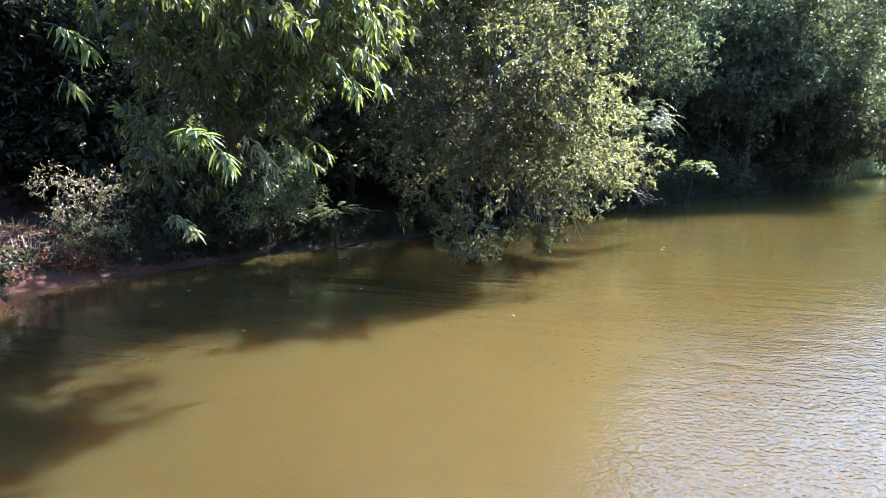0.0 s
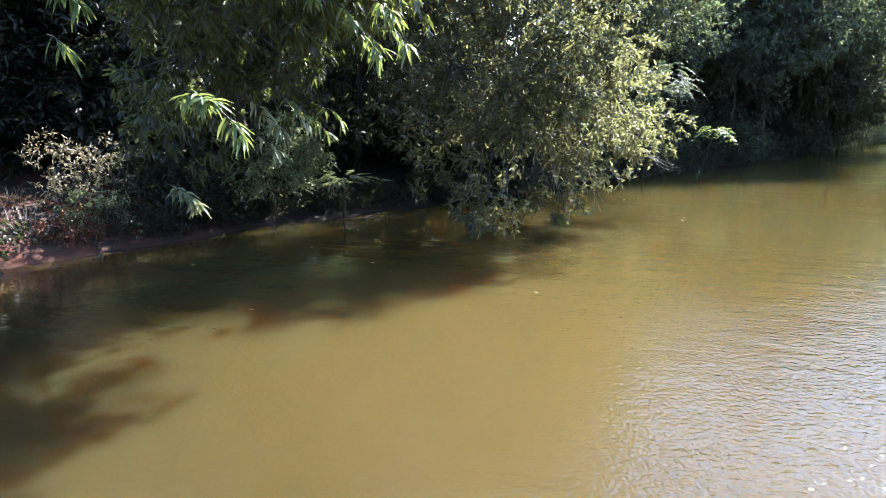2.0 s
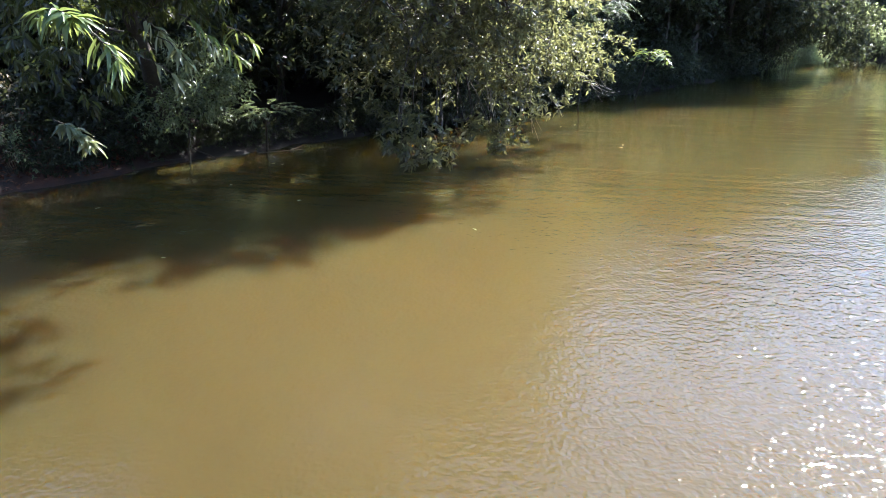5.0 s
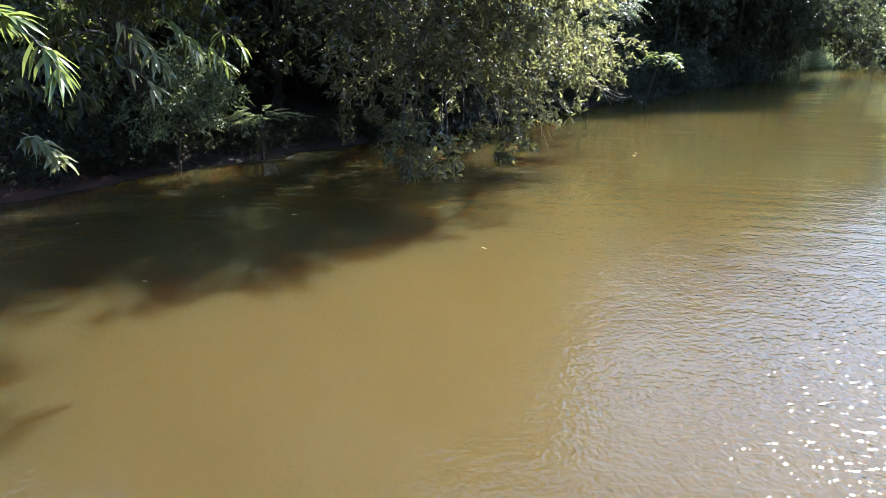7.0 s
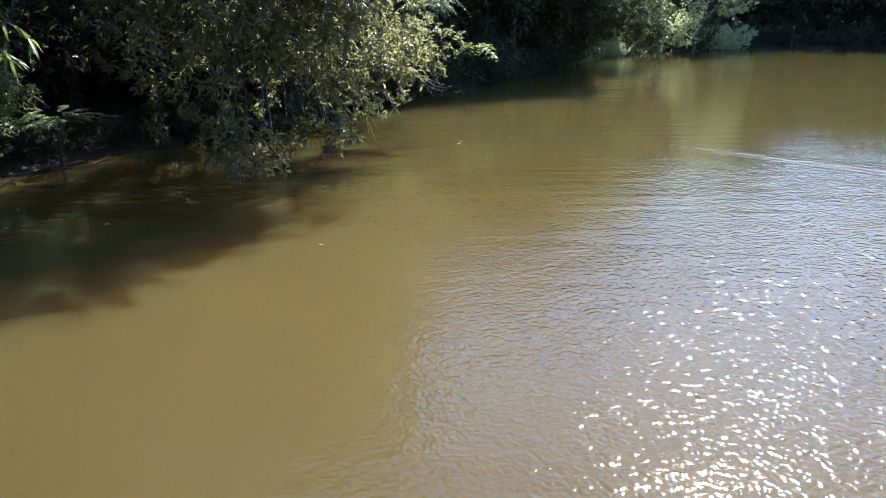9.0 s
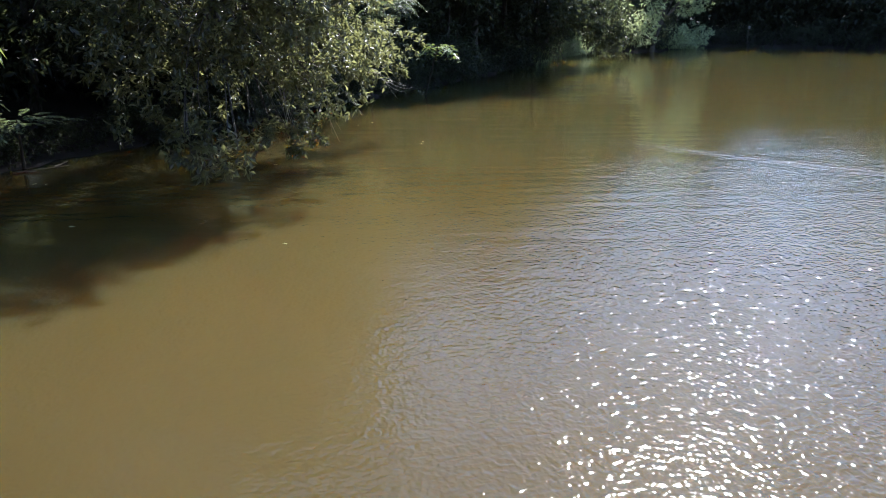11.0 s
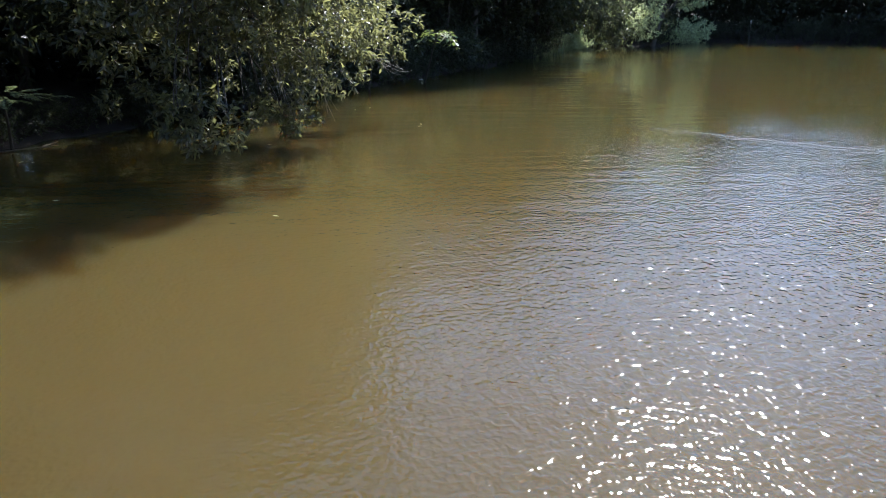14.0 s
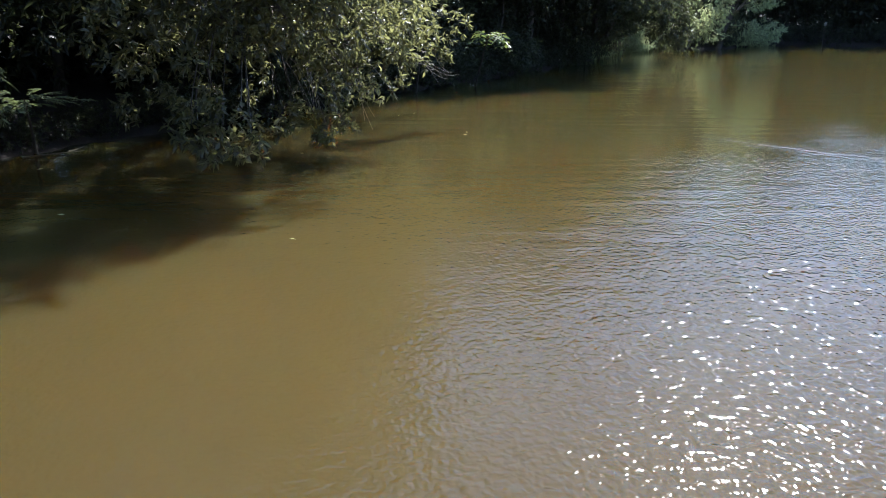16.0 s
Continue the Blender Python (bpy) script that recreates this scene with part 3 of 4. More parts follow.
# cheaper, larger-leaved trees for the far shore and the added woods out of view
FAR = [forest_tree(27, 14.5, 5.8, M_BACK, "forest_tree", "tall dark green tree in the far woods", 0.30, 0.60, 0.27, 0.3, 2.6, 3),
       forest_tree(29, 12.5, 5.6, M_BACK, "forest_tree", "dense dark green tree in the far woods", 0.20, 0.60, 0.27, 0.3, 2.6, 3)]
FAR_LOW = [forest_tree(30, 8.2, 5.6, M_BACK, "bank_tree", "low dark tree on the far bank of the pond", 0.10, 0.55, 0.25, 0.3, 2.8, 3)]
# lobes from z 10.8 up are out of view, added to shade the pond
tree("leafy_tree", "dark glossy-leaved tree behind the muddy shore", (-4.6, 35.5, land(-4.6, 35.5) - 0.1), (-4.0, 33.0, 6.0),
     [(-3.6, 32.0, 9.0, 2.0, 2.0, 2.0), (-4.6, 31.4, 9.2, 1.7, 1.7, 1.4), (-2.0, 30.0, 10.8, 2.2, 2.2, 1.4), (-3.2, 31.6, 7.0, 1.2, 1.2, 0.9),
      (-2.6, 34.4, 8.4, 2.0, 2.0, 1.5), (-4.4, 35.0, 9.8, 2.6, 2.4, 1.8), (0.4, 32.8, 5.2, 1.3, 1.2, 1.0),
      (1.4, 29.4, 9.8, 1.5, 1.4, 0.9), (0.6, 28.5, 10.0, 1.6, 1.6, 0.9), (3.6, 27.6, 10.8, 1.5, 1.4, 0.8), (2.0, 26.0, 10.8, 1.4, 1.3, 0.8), (3.4, 25.3, 10.9, 1.3, 1.2, 0.8), (4.9, 26.2, 10.9, 1.4, 1.2, 0.8), (5.9, 27.5, 11.0, 1.4, 1.3, 0.8), (6.9, 29.2, 11.0, 1.3, 1.4, 0.8), (-1.4, 27.2, 8.6, 1.4, 1.2, 1.1), (-2.8, 26.0, 7.6, 1.2, 1.2, 1.0),
      (-1.8, 33.6, 5.4, 1.5, 1.4, 1.2), (-0.2, 34.6, 6.8, 1.6, 1.5, 1.2), (-3.0, 33.4, 4.2, 1.3, 1.2, 1.0)],
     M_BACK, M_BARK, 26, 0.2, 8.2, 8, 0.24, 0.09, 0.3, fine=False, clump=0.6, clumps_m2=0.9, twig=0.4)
scatter(TALL, [(-18.5, 30), (-11.5, 31.5), (-9.0, 37.0), (-20, 21), (-18, 31), (-13, 38), (-7, 42), 
               (-2.5, 42), (3, 47), (8.6, 42.6), (19.6, 54.6), (22.6, 54.0), (27, 57.6)], 5, 0.95, 1.2)
scatter(FAR, [(32.5, 62.6), (34.5, 69.2), (11, 53), (16, 58), (22, 62), (28, 66.5), (36, 73), (43, 89), (52, 91), (56, 92), (66, 92), (19, 63.5), (25, 69), (30.5, 70.5)], 5, 0.95, 1.2)
LOW = [forest_tree(24, 8.6, 5.4, M_BACK, "bank_tree", "low dark tree on the far bank of the pond", 0.12),
       forest_tree(25, 7.6, 5.6, M_BACK, "bank_tree", "spreading dark tree on the far bank of the pond", 0.10)]
scatter([copy_thing(FAR_LOW[0], pose(0, 0, 0)) for n in range(17)], [(50.5, 92), (60, 90), (69, 86), (72, 80.5), (75.6, 75.5), (80.5, 70.5), (84.6, 65), (85.5, 58), (85, 51), (83.8, 44), (82.4, 37), (80.4, 28), (78.2, 19),
              (71, 91), (82, 79), (88, 73), (92, 65), (92, 56), (91, 47)], 6, 1.1, 1.35)
FAR_LOW[0].matrix_world = pose(60, 92.5, land(60, 92.5) - 0.1)
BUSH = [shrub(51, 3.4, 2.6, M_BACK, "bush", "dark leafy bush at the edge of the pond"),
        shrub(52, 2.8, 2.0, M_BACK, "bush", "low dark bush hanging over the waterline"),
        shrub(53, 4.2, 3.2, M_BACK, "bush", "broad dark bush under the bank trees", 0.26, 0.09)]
EDGE = []
for (ax, ay), (bx, by) in zip(SHORE[2:25], SHORE[3:26]):
    n = max(1, int(math.hypot(bx - ax, by - ay) / 2.6))
    for k in range(n):
        f = (k + 0.5) / n
        x, y = ax + (bx - ax) * f, ay + (by - ay) * f
        nx, ny = ay - by, bx - ax
        q = math.hypot(nx, ny)
        off = 0.75 + 0.75 * math.sin(12.9 * x + 7.1 * y)
        EDGE.append((x + nx / q * off, y + ny / q * off))
EDGE = [(x, y) for x, y in EDGE if not (-13.8 < x < -9.4 and 15 < y < 25) and not (-8.5 < x < 1.6 and y < 36)]
scatter(BUSH, EDGE, 8, 0.75, 1.25, 0.15)
INNER = [(-14.5, 31), (-11, 29), (-8.5, 31.5), (-20.5, 26), (-19, 28.5), (-15.5, 33.5), (-12, 35), (-8.5, 37), (-5, 39.5),
         (-1.5, 38.5), (-17, 21), (-21, 17), (-17.5, 16), (0.5, 41.5), (4.5, 41.5), 
         (9, 45.5), (14, 49.5), (19, 54), (25, 58.5), (31, 63.5), (37, 70), (7, 47.5), (12.5, 53), (18, 58.5), (24.5, 64), (31, 69), (40, 74.5), (43.5, 77), (41, 79), (46.5, 77), (38.5, 73.5), (49, 78.5), (55, 82), (60, 84), (66, 85), (71, 82), (34, 68), (76, 79), (79, 76), (74, 77.5), (82, 73), (-6.5, 38.5), (-3.4, 40), (-9.5, 40)]
UNDER = [(-7.4, 27.6), (-6.3, 28.4), (-5.2, 29.4), (-4.2, 30.2), (-3.0, 31.3), (-1.8, 32.4), (-0.6, 33.6), (0.8, 34.8), (-5.8, 30.4), (-3.6, 32.0), (-1.6, 34.0)]
scatter([copy_thing(BUSH[n % 2], pose(0, 0, 0)) for n in range(len(UNDER))], UNDER, 24, 0.34, 0.52, 0.08)
scatter_more = [copy_thing(BUSH[n % 3], pose(0, 0, 0)) for n in range(len(INNER))]
scatter(scatter_more, INNER, 9, 1.35, 2.0, 0.2)
BRINK = []
for k in range(26):
    f = k / 25 * 6.999
    (ax, ay), (bx, by) = SHORE[10 + int(f)], SHORE[11 + int(f)]
    BRINK.append((ax + (bx - ax) * (f % 1) - 0.15, ay + (by - ay) * (f % 1) + 0.2))
scatter([copy_thing(BUSH[n % 2], pose(0, 0, 0)) for n in range(len(BRINK))], BRINK, 16, 0.6, 0.85, 0.1)
SCREEN = [(-20, 37), (-23.5, 39), (-17, 36.5), (-26, 36), (-14, 43.5), (-29, 31)]
scatter([copy_thing(FAR_LOW[0], pose(0, 0, 0)) for n in range(len(SCREEN))], SCREEN, 26, 1.3, 1.5)
HIGH = [(-16.5, 44), (-13, 47), (-21.5, 43), (-10, 50), (34, 69.5), (39, 74.5), (40, 86), (48, 93), (57, 95), (66.5, 88), (74.5, 87), (63, 94), (70, 88.5), (76, 85)]
scatter([copy_thing(FAR[n % 2], pose(0, 0, 0)) for n in range(len(HIGH))], HIGH, 12, 1.25, 1.5)
# the tree at (0.6, 37.0) is hidden, added to shade the mud
GAPS = [(2.6, 42.5), (-1.6, 45.5), (6.5, 46.5), (-6.2, 37.5), (-10.5, 34), (-15.8, 33.5), (-21, 28), (11.5, 49.5), (16.5, 54.5), (39.5, 71.8), (-5.0, 41.5), (-9.0, 43.0), (-1.0, 43.5), (-13, 41), (0.6, 37.0), (3.6, 40.0)]
scatter(LOW + [copy_thing(LOW[n % 2], pose(0, 0, 0)) for n in range(len(GAPS) - 2)], GAPS, 13, 0.9, 1.1)
MUD = [(-7.8, 29.6), (-9.9, 27.2), (-11.2, 26.0)]
scatter([copy_thing(BUSH[n % 2], pose(0, 0, 0)) for n in range(len(MUD))], MUD, 14, 0.8, 1.0)
FRINGE = [(-10.3, 24.4), (-9.6, 25.4), (-8.0, 26.8)]
scatter([copy_thing(BUSH[n % 2], pose(0, 0, 0)) for n in range(len(FRINGE))], FRINGE, 15, 0.30, 0.44)
TOWER = [(82, 82), (89, 80), (78, 91), (71, 96), (64, 100), (95, 65), (95, 57), (94, 50), (94, 73), (85.5, 76.5), (90, 70), (89, 62), (89, 54), (88, 46.5), (87, 39.5), (85, 32.5)]
CREST = [(60, 95), (65, 97), (55, 98), (50, 100), (70, 98), (45, 99), (39, 96)]
scatter([copy_thing(FAR[n % 2], pose(0, 0, 0)) for n in range(len(CREST))], CREST, 25, 1.75, 1.95)
scatter([copy_thing(FAR[n % 2], pose(0, 0, 0)) for n in range(len(TOWER))], TOWER, 17, 1.4, 1.55)

scatter([copy_thing(BUSH[n % 2], pose(0, 0, 0)) for n in range(2)], [(-8.9, 26.3), (-9.6, 25.2)], 18, 0.5, 0.7, 0.1)

# all but the last three are unseen, added round the camera to block skylight
BEHIND = [(-19.5, 11), (-20, 4), (-23.5, -3), (-28, -10), (-23, 14), (-26.5, 5), (-23.5, 8.5), (-24, 36), (-19.5, 38.5), (-27, 31)]
scatter([copy_thing(FAR[n % 2], pose(0, 0, 0)) for n in range(len(BEHIND))], BEHIND, 19, 1.2, 1.4)
# unseen woods added behind the camera; they close the pond and block skylight
SKY_BLOCK = [(-21 + 5.2 * k, -13.5 - 2.5 * (k % 2) - 0.11 * max(0, k - 5) ** 2) for k in range(17)]
scatter([copy_thing(FAR[n % 2], pose(0, 0, 0)) for n in range(len(SKY_BLOCK))], SKY_BLOCK, 22, 0.85, 1.05)
SKY_BLOCK_LOW = [(-19 + 4.6 * k, -12.0 - 0.09 * max(0, k - 5) ** 2) for k in range(18)]
scatter([copy_thing(FAR_LOW[0], pose(0, 0, 0)) for n in range(len(SKY_BLOCK_LOW))], SKY_BLOCK_LOW, 23, 0.75, 0.95)
GREY = [forest_tree(28, 12.5, 5.6, M_GREY, "feathery_tree", "tall grey-green tree with fine sunlit leaves on the bank", 0.36, 0.30, 0.11)]
scatter(GREY, [(11.6, 47.6)], 20, 0.95, 1.1)

# ---- smaller growth on the near bank ----
ob = shrub(61, 2.0, 3.3, M_DRY, "dry_shrub", "half-dry pale brown shrub on the red earth bank", 0.15, 0.055, 6.0)
ob.matrix_world = pose(-12.15, 23.9, land(-12.15, 23.9) - 0.1, 0, 0, 30)
ob = shrub(71, 1.3, 2.3, M_FERN, "green_shrub", "small-leaved green shrub growing through the dry one", 0.13, 0.05, 6.0)
ob.matrix_world = pose(-11.3, 23.5, land(-11.3, 23.5) - 0.1, 0, 0, 75)
ob = shrub(72, 1.0, 1.3, M_DEAD, "withered_shrub", "withered red-brown shrub at the foot of the bank", 0.16, 0.06, 7.0)
ob.matrix_world = pose(-12.0, 22.8, land(-12.0, 22.8) - 0.1, 0, 0, 10)
tree("sapling", "slim leaning sapling with sunlit green leaves", (-6.7, 27.0, land(-6.7, 27.0) - 0.1), (-6.35, 26.4, 1.7),
     [(-6.0, 26.0, 2.9, 1.2, 1.0, 1.0), (-7.0, 26.2, 2.2, 0.9, 0.8, 0.7), (-5.2, 26.0, 2.2, 0.9, 0.8, 0.6)],
     M_FERN, M_BARK, 64, 0.04, 22, 7, 0.17, 0.06, 0.35, clump=0.4, category="sapling")


def frond(parent, base, way, length, pairs, leaflet, material, rng, sag=0.5, wide=0.26, split=False):
    """A feather leaf: an arching stalk with leaflets in pairs."""
    way = unit(np.array([way]))[0]
    s = np.linspace(0, 1, pairs)[:, None]
    line = np.array(base) + way * length * s + np.array([0, 0, -sag * length]) * s ** 2
    d = unit(np.gradient(line, axis=0))
    side = unit(np.cross(d, [0, 0, 1.0]))
    size = leaflet * np.sin(np.pi * (0.12 + 0.83 * s[:, 0]))
    bits = [tube(line, np.linspace(0.007, 0.002, pairs), 3)]
    v, f = bits[0]
    v2, f2 = leaf_blades(np.concatenate([line, line]), np.concatenate([side + 0.35 * d, -side + 0.35 * d]) + rng.normal(0, 0.12, (2 * pairs, 3)) + [0, 0, -0.15],
                         np.concatenate([size, size]), np.concatenate([size, size]) * wide, rng, 0.15, 0.1, False)
    tri = np.concatenate([f[:, :3], f[:, [0, 2, 3]]])
    if split:
        stalk = part("frond", mesh("frond", v, f, material), parent)
        for k in range(2 * pairs):
            part("leaflet", mesh("leaflet", v2[4 * k:4 * k + 4], f2[:2], material), stalk)
        return
    part("frond", mesh("frond", np.concatenate([v, v2]), np.concatenate([tri, f2 + len(v)]), material), parent)


def frond_plant(name, label, base, crown, count, length, pairs, leaflet, material, seed, sag=0.5, flat=0.3, category="shrub", wide=0.26, split=False):
    rng = np.random.default_rng(seed)
    top = tagged(new(name), label=label, category=category)
    top.matrix_world = Matrix.Translation(base)
    inv = np.array(base, float)
    line = bow(np.array([0, 0, -0.3]), np.array(crown[:3]) - inv, 0.05, rng, 8, 0.04)
    part("stem", smooth(mesh("stem", *tube(line, np.linspace(0.06, 0.02, 8), 7), M_BARK)), top)
    for k in range(count):
        u = unit(rng.normal(0, 1, (1, 3)))[0]
        at = np.array(crown[:3]) - inv + u * np.array(crown[3:]) * rng.uniform(0.3, 1)
        way = np.array([u[0], u[1] - 0.3, flat * rng.uniform(-0.4, 1)])
        frond(top, at, way, length * rng.uniform(0.7, 1.2), pairs, leaflet, material, rng, sag, wide, split)
    return top


frond_plant("feathery_shrub", "feathery green shrub in flat layers over the mud", (-4.4, 29.2, land(-4.4, 29.2)), (-4.1, 27.5, 1.75, 1.5, 0.7, 0.25), 34, 0.8, 16, 0.16,
            M_FERN, 65, 0.25, 0.2)
frond_plant("feathery_shrub", "feathery shrub with drooping fronds under the trees", (-6.9, 28.6, land(-6.9, 28.6)), (-6.6, 28.0, 1.4, 1.1, 0.6, 0.5), 22, 0.8, 14, 0.16,
            M_FERN, 66, 0.4, 0.3)
frond_plant("bright_sapling", "bright green broad-leaved sapling hanging over the water", (14.6, 43.6, land(14.6, 43.6)), (13.6, 38.9, 2.85, 1.0, 0.5, 0.2), 11, 0.85, 6, 0.42,
            M_TUFT, 67, 0.9, 0.1, "sapling", 0.30, True)
frond_plant("plumed_shrub", "pale feathery shrub behind the leaning tree", (10.6, 41.2, land(10.6, 41.2)), (10.3, 37.2, 5.2, 1.3, 1.1, 1.2), 60, 1.1, 14, 0.26,
            M_GREY, 68, 0.6, 0.8)
frond_plant("plumed_shrub", "feathery dark shrub on the wooded bank", (19.4, 52.0, land(19.4, 52.0)), (19.8, 50.0, 1.5, 1.2, 0.8, 0.6), 24, 0.9, 10, 0.28, M_FERN, 69, 0.6, 0.5)

tree("spreading_tree", "broad grey-green tree reaching out over the pond", (21.0, 54.6, land(21.0, 54.6) - 0.2), (21.0, 52.6, 5.8),
     [(22, 50.4, 8.9, 3.8, 3.4, 2.4), (19.6, 50.2, 7.5, 2.8, 2.6, 1.9), (25.6, 53, 8.9, 3.4, 3, 2.4), (29.6, 53.6, 8.6, 2.8, 2.6, 2), (20.5, 51.5, 11.5, 4, 3.4, 2.4),
      (16.4, 50.4, 10.1, 2.4, 2.2, 1.6), (25.2, 51.4, 11.9, 3.4, 2.8, 2), (29.8, 51.9, 12.5, 3.2, 2.6, 1.8),
      (21, 49.4, 6.5, 2.2, 2, 1.6), (18.2, 49.6, 5.9, 1.8, 1.6, 1.4), (24.6, 50.6, 8.7, 2, 1.8, 1.5)],
     M_GREY, M_BARK, 76, 0.30, 8.0, 6, 0.32, 0.13, 0.25, fine=False, clump=0.7, clumps_m2=0.7, twig=0.35)

# ---- far end of the pond ----
tree("pale_tree", "pale grey-green tree with a dark forked trunk on the far bank", (52.3, 71.6, land(52.3, 71.6) - 0.2), (53.2, 71.4, 3.2),
     [(50.0, 69.4, 1.6, 0.8, 0.8, 0.9), (50.2, 69.6, 3.2, 1.0, 0.9, 1.1), (50.6, 70.0, 4.6, 1.1, 1.0, 0.9), (55.0, 71.0, 6.4, 1.5, 1.4, 1.0), (52.6, 71.0, 7.2, 1.8, 1.6, 1.0),
      (57.0, 71.6, 5.0, 1.0, 1.0, 0.8), (54.5, 71.5, 9.4, 2.4, 2.4, 1.5),
      (58.4, 72.6, 7.4, 1.9, 1.8, 1.5), (60.2, 74.2, 5.6, 1.6, 1.6, 1.3), (57.0, 72.4, 12.0, 2.3, 2.2, 1.5)],
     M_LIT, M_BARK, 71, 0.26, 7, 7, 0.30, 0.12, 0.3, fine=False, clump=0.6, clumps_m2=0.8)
tree("leaning_tree", "dark tree leaning low over the far water", (32.6, 62.4, land(32.6, 62.4) - 0.2), (34.0, 60.6, 5.0),
     [(36.3, 57.4, 3.2, 1.5, 1.5, 2.4), (37.2, 56.4, 1.6, 0.7, 0.7, 0.8), (35.0, 58.8, 6.4, 2.4, 2.4, 2.2), (33.0, 60.0, 8.0, 2.6, 2.4, 2.2),
      (31.4, 54.0, 5.2, 2.0, 1.8, 1.9), (28.6, 52.2, 5.6, 2.0, 1.8, 2.0), (33.6, 55.8, 5.2, 1.8, 1.6, 1.9), (26.4, 51.6, 5.0, 1.6, 1.5, 1.8)],
     M_BACK, M_BARK, 75, 0.22, 9, 7, 0.30, 0.12, 0.3, fine=False, clump=0.6, clumps_m2=0.9)


def grass(name, label, centres, count, length, material, seed):
    """A tussock of arching blades."""
    rng = np.random.default_rng(seed)
    V, F, n = [], [], 0
    for cx, cy, r in centres:
        for k in range(count):
            a, q = rng.uniform(0, 6.28), r * rng.uniform(0, 1) ** 0.5
            b = np.array([cx + q * math.cos(a), cy + q * math.sin(a), 0])
            b[2] = max(land(b[0], b[1]), 0.0) - 0.03
            out = np.array([math.cos(a + rng.normal(0, 0.6)), math.sin(a + rng.normal(0, 0.6)), 0])
            L = length * rng.uniform(0.5, 1.2)
            w = np.array([-out[1], out[0], 0]) * L * 0.012
            m1 = b + out * L * 0.22 + [0, 0, L * 0.6]
            t1 = b + out * L * rng.uniform(0.5, 0.9) + [0, 0, L * rng.uniform(0.45, 0.9)]
            V += [b - w, b + w, m1 - w, m1 + w, t1]
            F += [(n, n + 1, n + 3), (n, n + 3, n + 2), (n + 2, n + 3, n + 4)]
            n += 5
    return tagged(new(name, mesh(name, np.array(V), np.array(F), material)), label, "grass", kind="stuff")


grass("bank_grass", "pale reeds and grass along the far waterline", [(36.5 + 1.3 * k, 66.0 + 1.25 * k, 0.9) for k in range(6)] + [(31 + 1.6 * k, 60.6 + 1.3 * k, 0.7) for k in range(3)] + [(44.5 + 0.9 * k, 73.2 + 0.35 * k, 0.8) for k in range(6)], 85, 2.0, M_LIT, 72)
grass("dry_grass", "dry grass tufts on the red earth bank", [(-13.2, 22.6, 0.5), (-14.6, 21.4, 0.6), (-12.2, 23.4, 0.4), (-14.2, 23.6, 0.7), (-11.0, 24.6, 0.4)], 55, 0.7, M_DRY, 73)

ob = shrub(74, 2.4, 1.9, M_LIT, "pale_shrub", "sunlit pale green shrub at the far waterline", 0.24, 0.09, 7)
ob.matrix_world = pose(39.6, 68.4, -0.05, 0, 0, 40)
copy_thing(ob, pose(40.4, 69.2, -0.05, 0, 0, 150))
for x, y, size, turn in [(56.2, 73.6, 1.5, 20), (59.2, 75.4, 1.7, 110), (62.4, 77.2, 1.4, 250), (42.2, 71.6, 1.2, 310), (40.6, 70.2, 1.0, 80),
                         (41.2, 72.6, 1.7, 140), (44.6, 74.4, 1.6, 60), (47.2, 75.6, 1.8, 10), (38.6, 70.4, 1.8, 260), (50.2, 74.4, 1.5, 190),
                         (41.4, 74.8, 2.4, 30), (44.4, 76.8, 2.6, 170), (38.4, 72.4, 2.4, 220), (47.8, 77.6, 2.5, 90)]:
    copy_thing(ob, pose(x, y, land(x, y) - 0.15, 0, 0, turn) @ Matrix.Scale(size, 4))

# a pale post at the far waterline
post = tagged(new("post"), label="thin weathered pale post standing at the far waterline", category="post")
post.matrix_world = pose(67.5, 73.1, -0.1)
part("shaft", smooth(mesh("shaft", *tube([(0, 0, 0), (0.02, 0, 1.1), (0.03, 0.01, 2.3)], [0.045, 0.04, 0.035], 8), M_BARK)), post)
part("cap", smooth(mesh("cap", *tube([(0.03, 0, 2.28), (0.03, 0, 2.36), (0.03, 0.0, 2.62), (0.03, 0, 2.7)], [0.05, 0.13, 0.13, 0.04], 8), M_BARK_PALE)), post, "pale weathered cap")

# slim bare trunks in the woods
for n, (x, y, h) in enumerate([(19.2, 51.4, 7.0), (26.0, 58.6, 7.5), (22.2, 56.0, 6.5)]):
    rng = np.random.default_rng(80 + n)
    t = tagged(new("bare_trunk"), label="slim bare grey trunk standing in the woods", category="tree", group="slim trunks in the woods")
    z = land(x, y) - 0.2
    t.matrix_world = pose(x, y, z)
    line = bow((0, 0, 0), (rng.uniform(-0.5, 0.5), rng.uniform(-0.5, 0.5), h), 0.0, rng, 10, 0.05)
    part("trunk", smooth(mesh("trunk", *tube(line, np.linspace(0.09, 0.05, 10), 8), M_BARK)), t)
    part("branch", smooth(mesh("branch", *tube(bow(line[7], line[7] + [1.0, -0.4, 1.2], 0.05, rng, 6, 0.04), np.linspace(0.03, 0.01, 6), 6), M_BARK)), t)

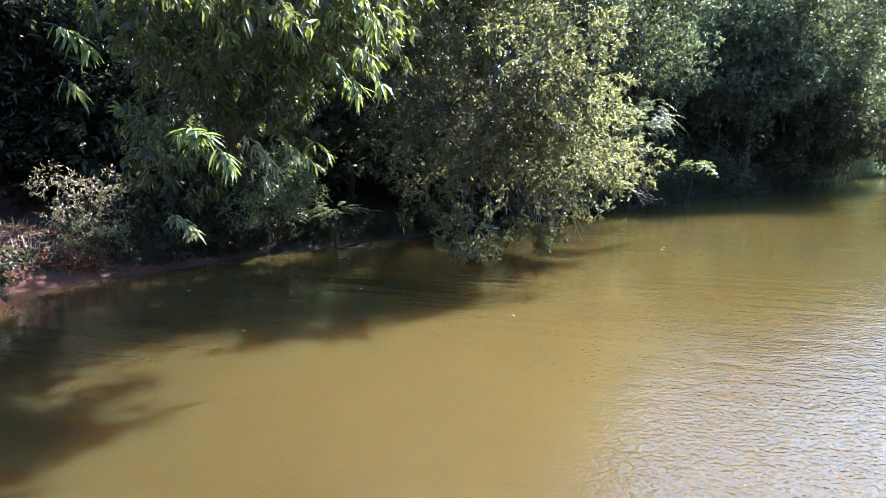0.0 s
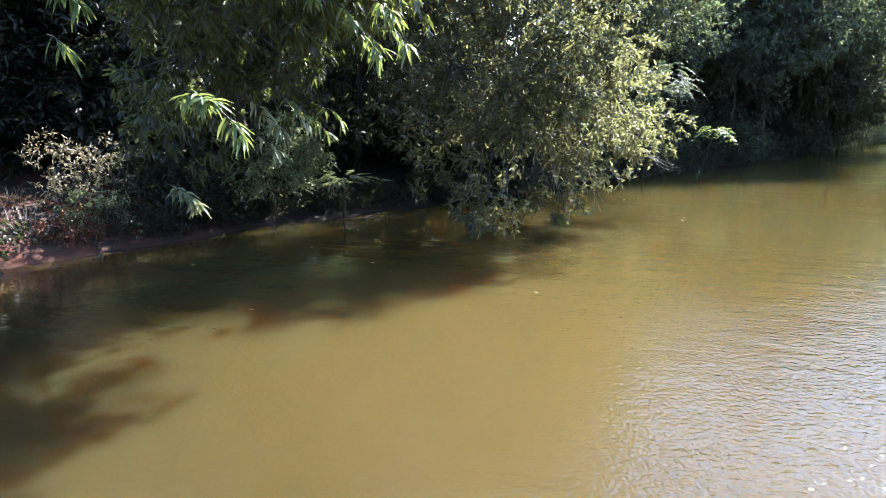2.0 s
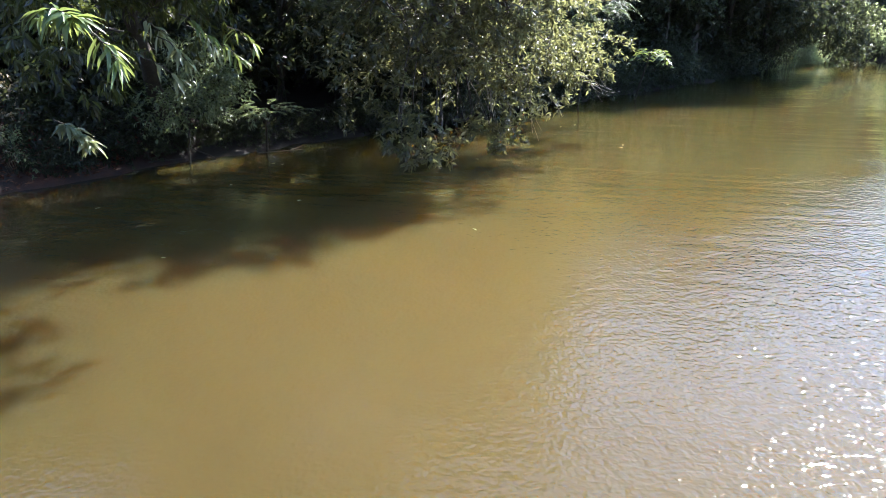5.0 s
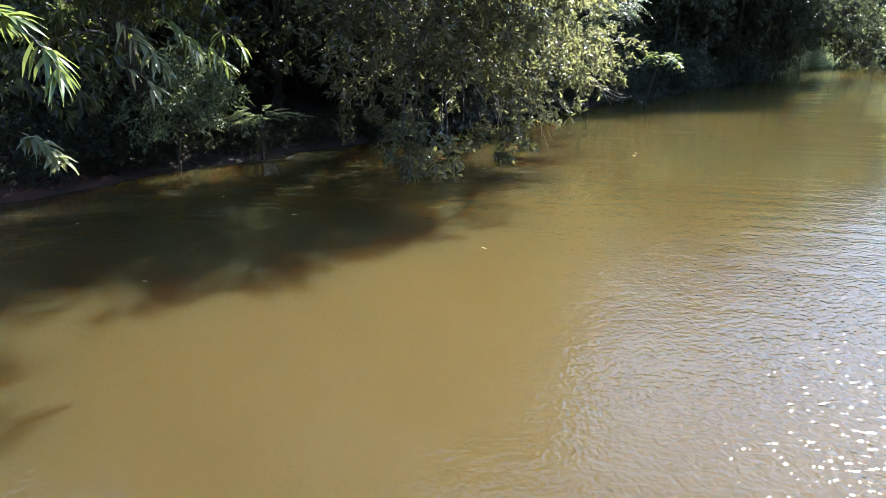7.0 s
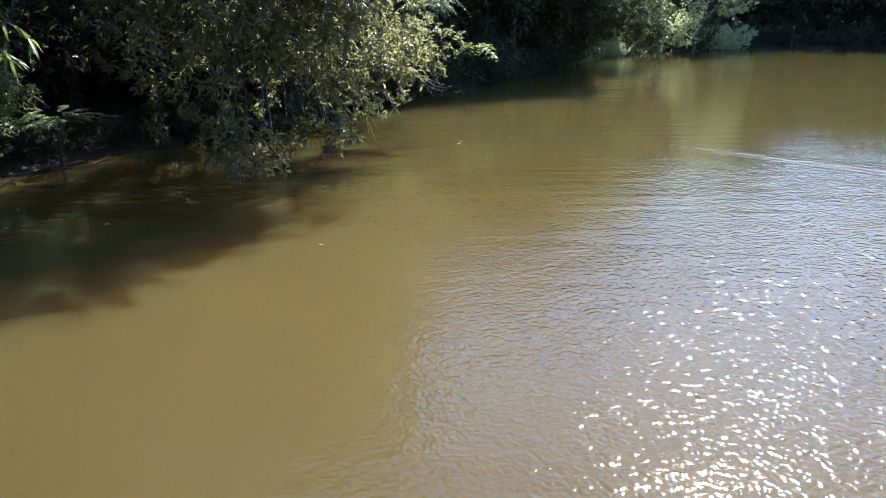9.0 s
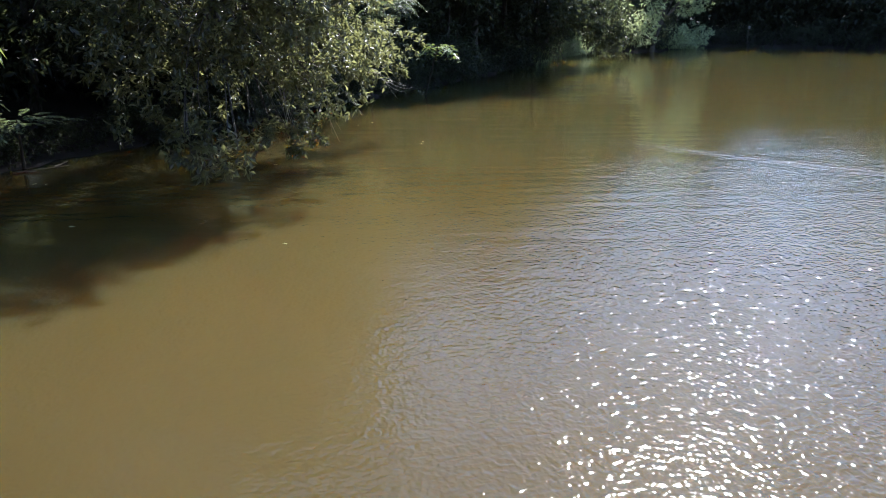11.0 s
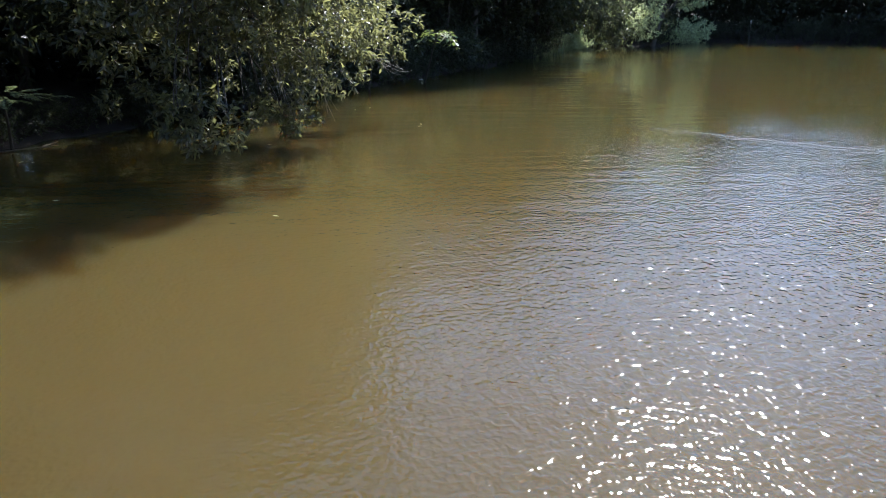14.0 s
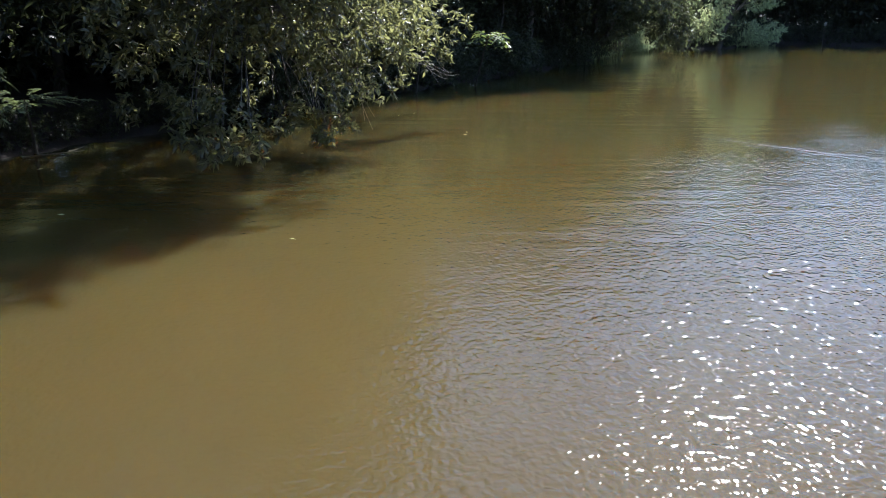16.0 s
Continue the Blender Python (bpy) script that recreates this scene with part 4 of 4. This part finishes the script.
# bare, curling twigs under the leaning tree
leaning = bpy.data.objects["overhanging_tree"]
shift = np.array(leaning.matrix_world.translation)
rng = np.random.default_rng(90)
for a, b, n in [((7.6, 31.6, 2.6), (9.4, 32.4, 1.7), 7), ((3.2, 26.6, 3.0), (3.4, 25.4, 1.2), 9), ((4.3, 26.8, 3.2), (5.3, 26.4, 1.5), 6)] :
    for k in range(n):
        p, q = np.array(a) + rng.normal(0, 0.35, 3), np.array(b) + rng.normal(0, 0.35, 3)
        q[2] = max(q[2], 0.35)
        line = bow(p, q, rng.uniform(-0.2, 0.15), rng, 9, 0.05)
        line[:, 2] += 0.12 * np.sin(np.linspace(0, rng.uniform(3, 7), 9))
        part("bare_twig", mesh("bare_twig", *tube(line - shift, np.linspace(0.012, 0.004, 9), 4), M_BARK_PALE), leaning)

# fallen wood on the mud
for n, (x, y, a, L) in enumerate([(-4.6, 28.3, 20, 1.6), (-6.0, 27.7, 160, 1.1), (-7.9, 26.5, 40, 1.2), (-3.5, 28.9, 70, 0.9), (-10.9, 22.4, 120, 0.8)]):
    rng = np.random.default_rng(100 + n)
    d = np.array([math.cos(radians(a)), math.sin(radians(a)), 0])
    p = np.array([x, y, 0.0])
    q = p + d * L
    p[2], q[2] = max(land(*p[:2]), 0) + 0.03, max(land(*q[:2]), 0) + 0.05
    branch = new("fallen_branch", smooth(mesh("fallen_branch", *tube(bow(p, q, 0.0, rng, 8, 0.012), np.linspace(0.03, 0.01, 8), 6), M_BARK)))
    tagged(branch, "fallen grey branch lying on the muddy waterline", "branch", "fallen branches on the mud")

# leaves afloat
AFLOAT = [(-4.95, 16.95), (-4.73, 23.46), (-3.9, 26.5), (8.46, 33.9), (9.0, 28.9), (7.8, 33.6), (-3.55, 26.3), (8.7, 28.4), (3.0, 26.7), (-2.6, 21.5), (1.8, 18.4), (-7.6, 21.2)]
for n, (x, y) in enumerate(AFLOAT):
    rng = np.random.default_rng(110 + n)
    a = rng.uniform(0, 6.28)
    v, f = leaf_blades(np.array([[0, 0, 0.004]]), np.array([[math.cos(a), math.sin(a), 0.0]]), np.array([0.17]), np.array([0.07]), rng, 0.05, -0.05)
    v[:, 2] = np.abs(v[:, 2]) * 0.4 + 0.006
    leaf = new("floating_leaf", mesh("floating_leaf", v, f, M_PALE))
    leaf.matrix_world = pose(x, y, 0)
    tagged(leaf, "small pale fallen leaf floating on the pond", "leaf", "leaves afloat on the pond")

# dead leaves and sticks on the red bank
rng = np.random.default_rng(120)
n = 5200
lx, ly = rng.uniform(-17, -8.5, n), rng.uniform(17.5, 29, n)
d = shore_distance(lx, ly)
keep = (d > -0.1) & (d < 3.6)
lx, ly = lx[keep], ly[keep]
lz = land_height(lx, ly) + 0.015
turn = rng.uniform(0, 6.28, len(lx))
v, f = leaf_blades(np.stack([lx, ly, lz], -1), np.stack([np.cos(turn), np.sin(turn), rng.uniform(-0.1, 0.5, len(lx))], -1),
                   rng.uniform(0.10, 0.24, len(lx)), rng.uniform(0.04, 0.09, len(lx)), rng, 0.3, 0.2)
tagged(new("leaf_litter", mesh("leaf_litter", v, f, M_DEAD)), "curled red-brown dead leaves strewn over the earth bank", "leaf litter", kind="stuff")
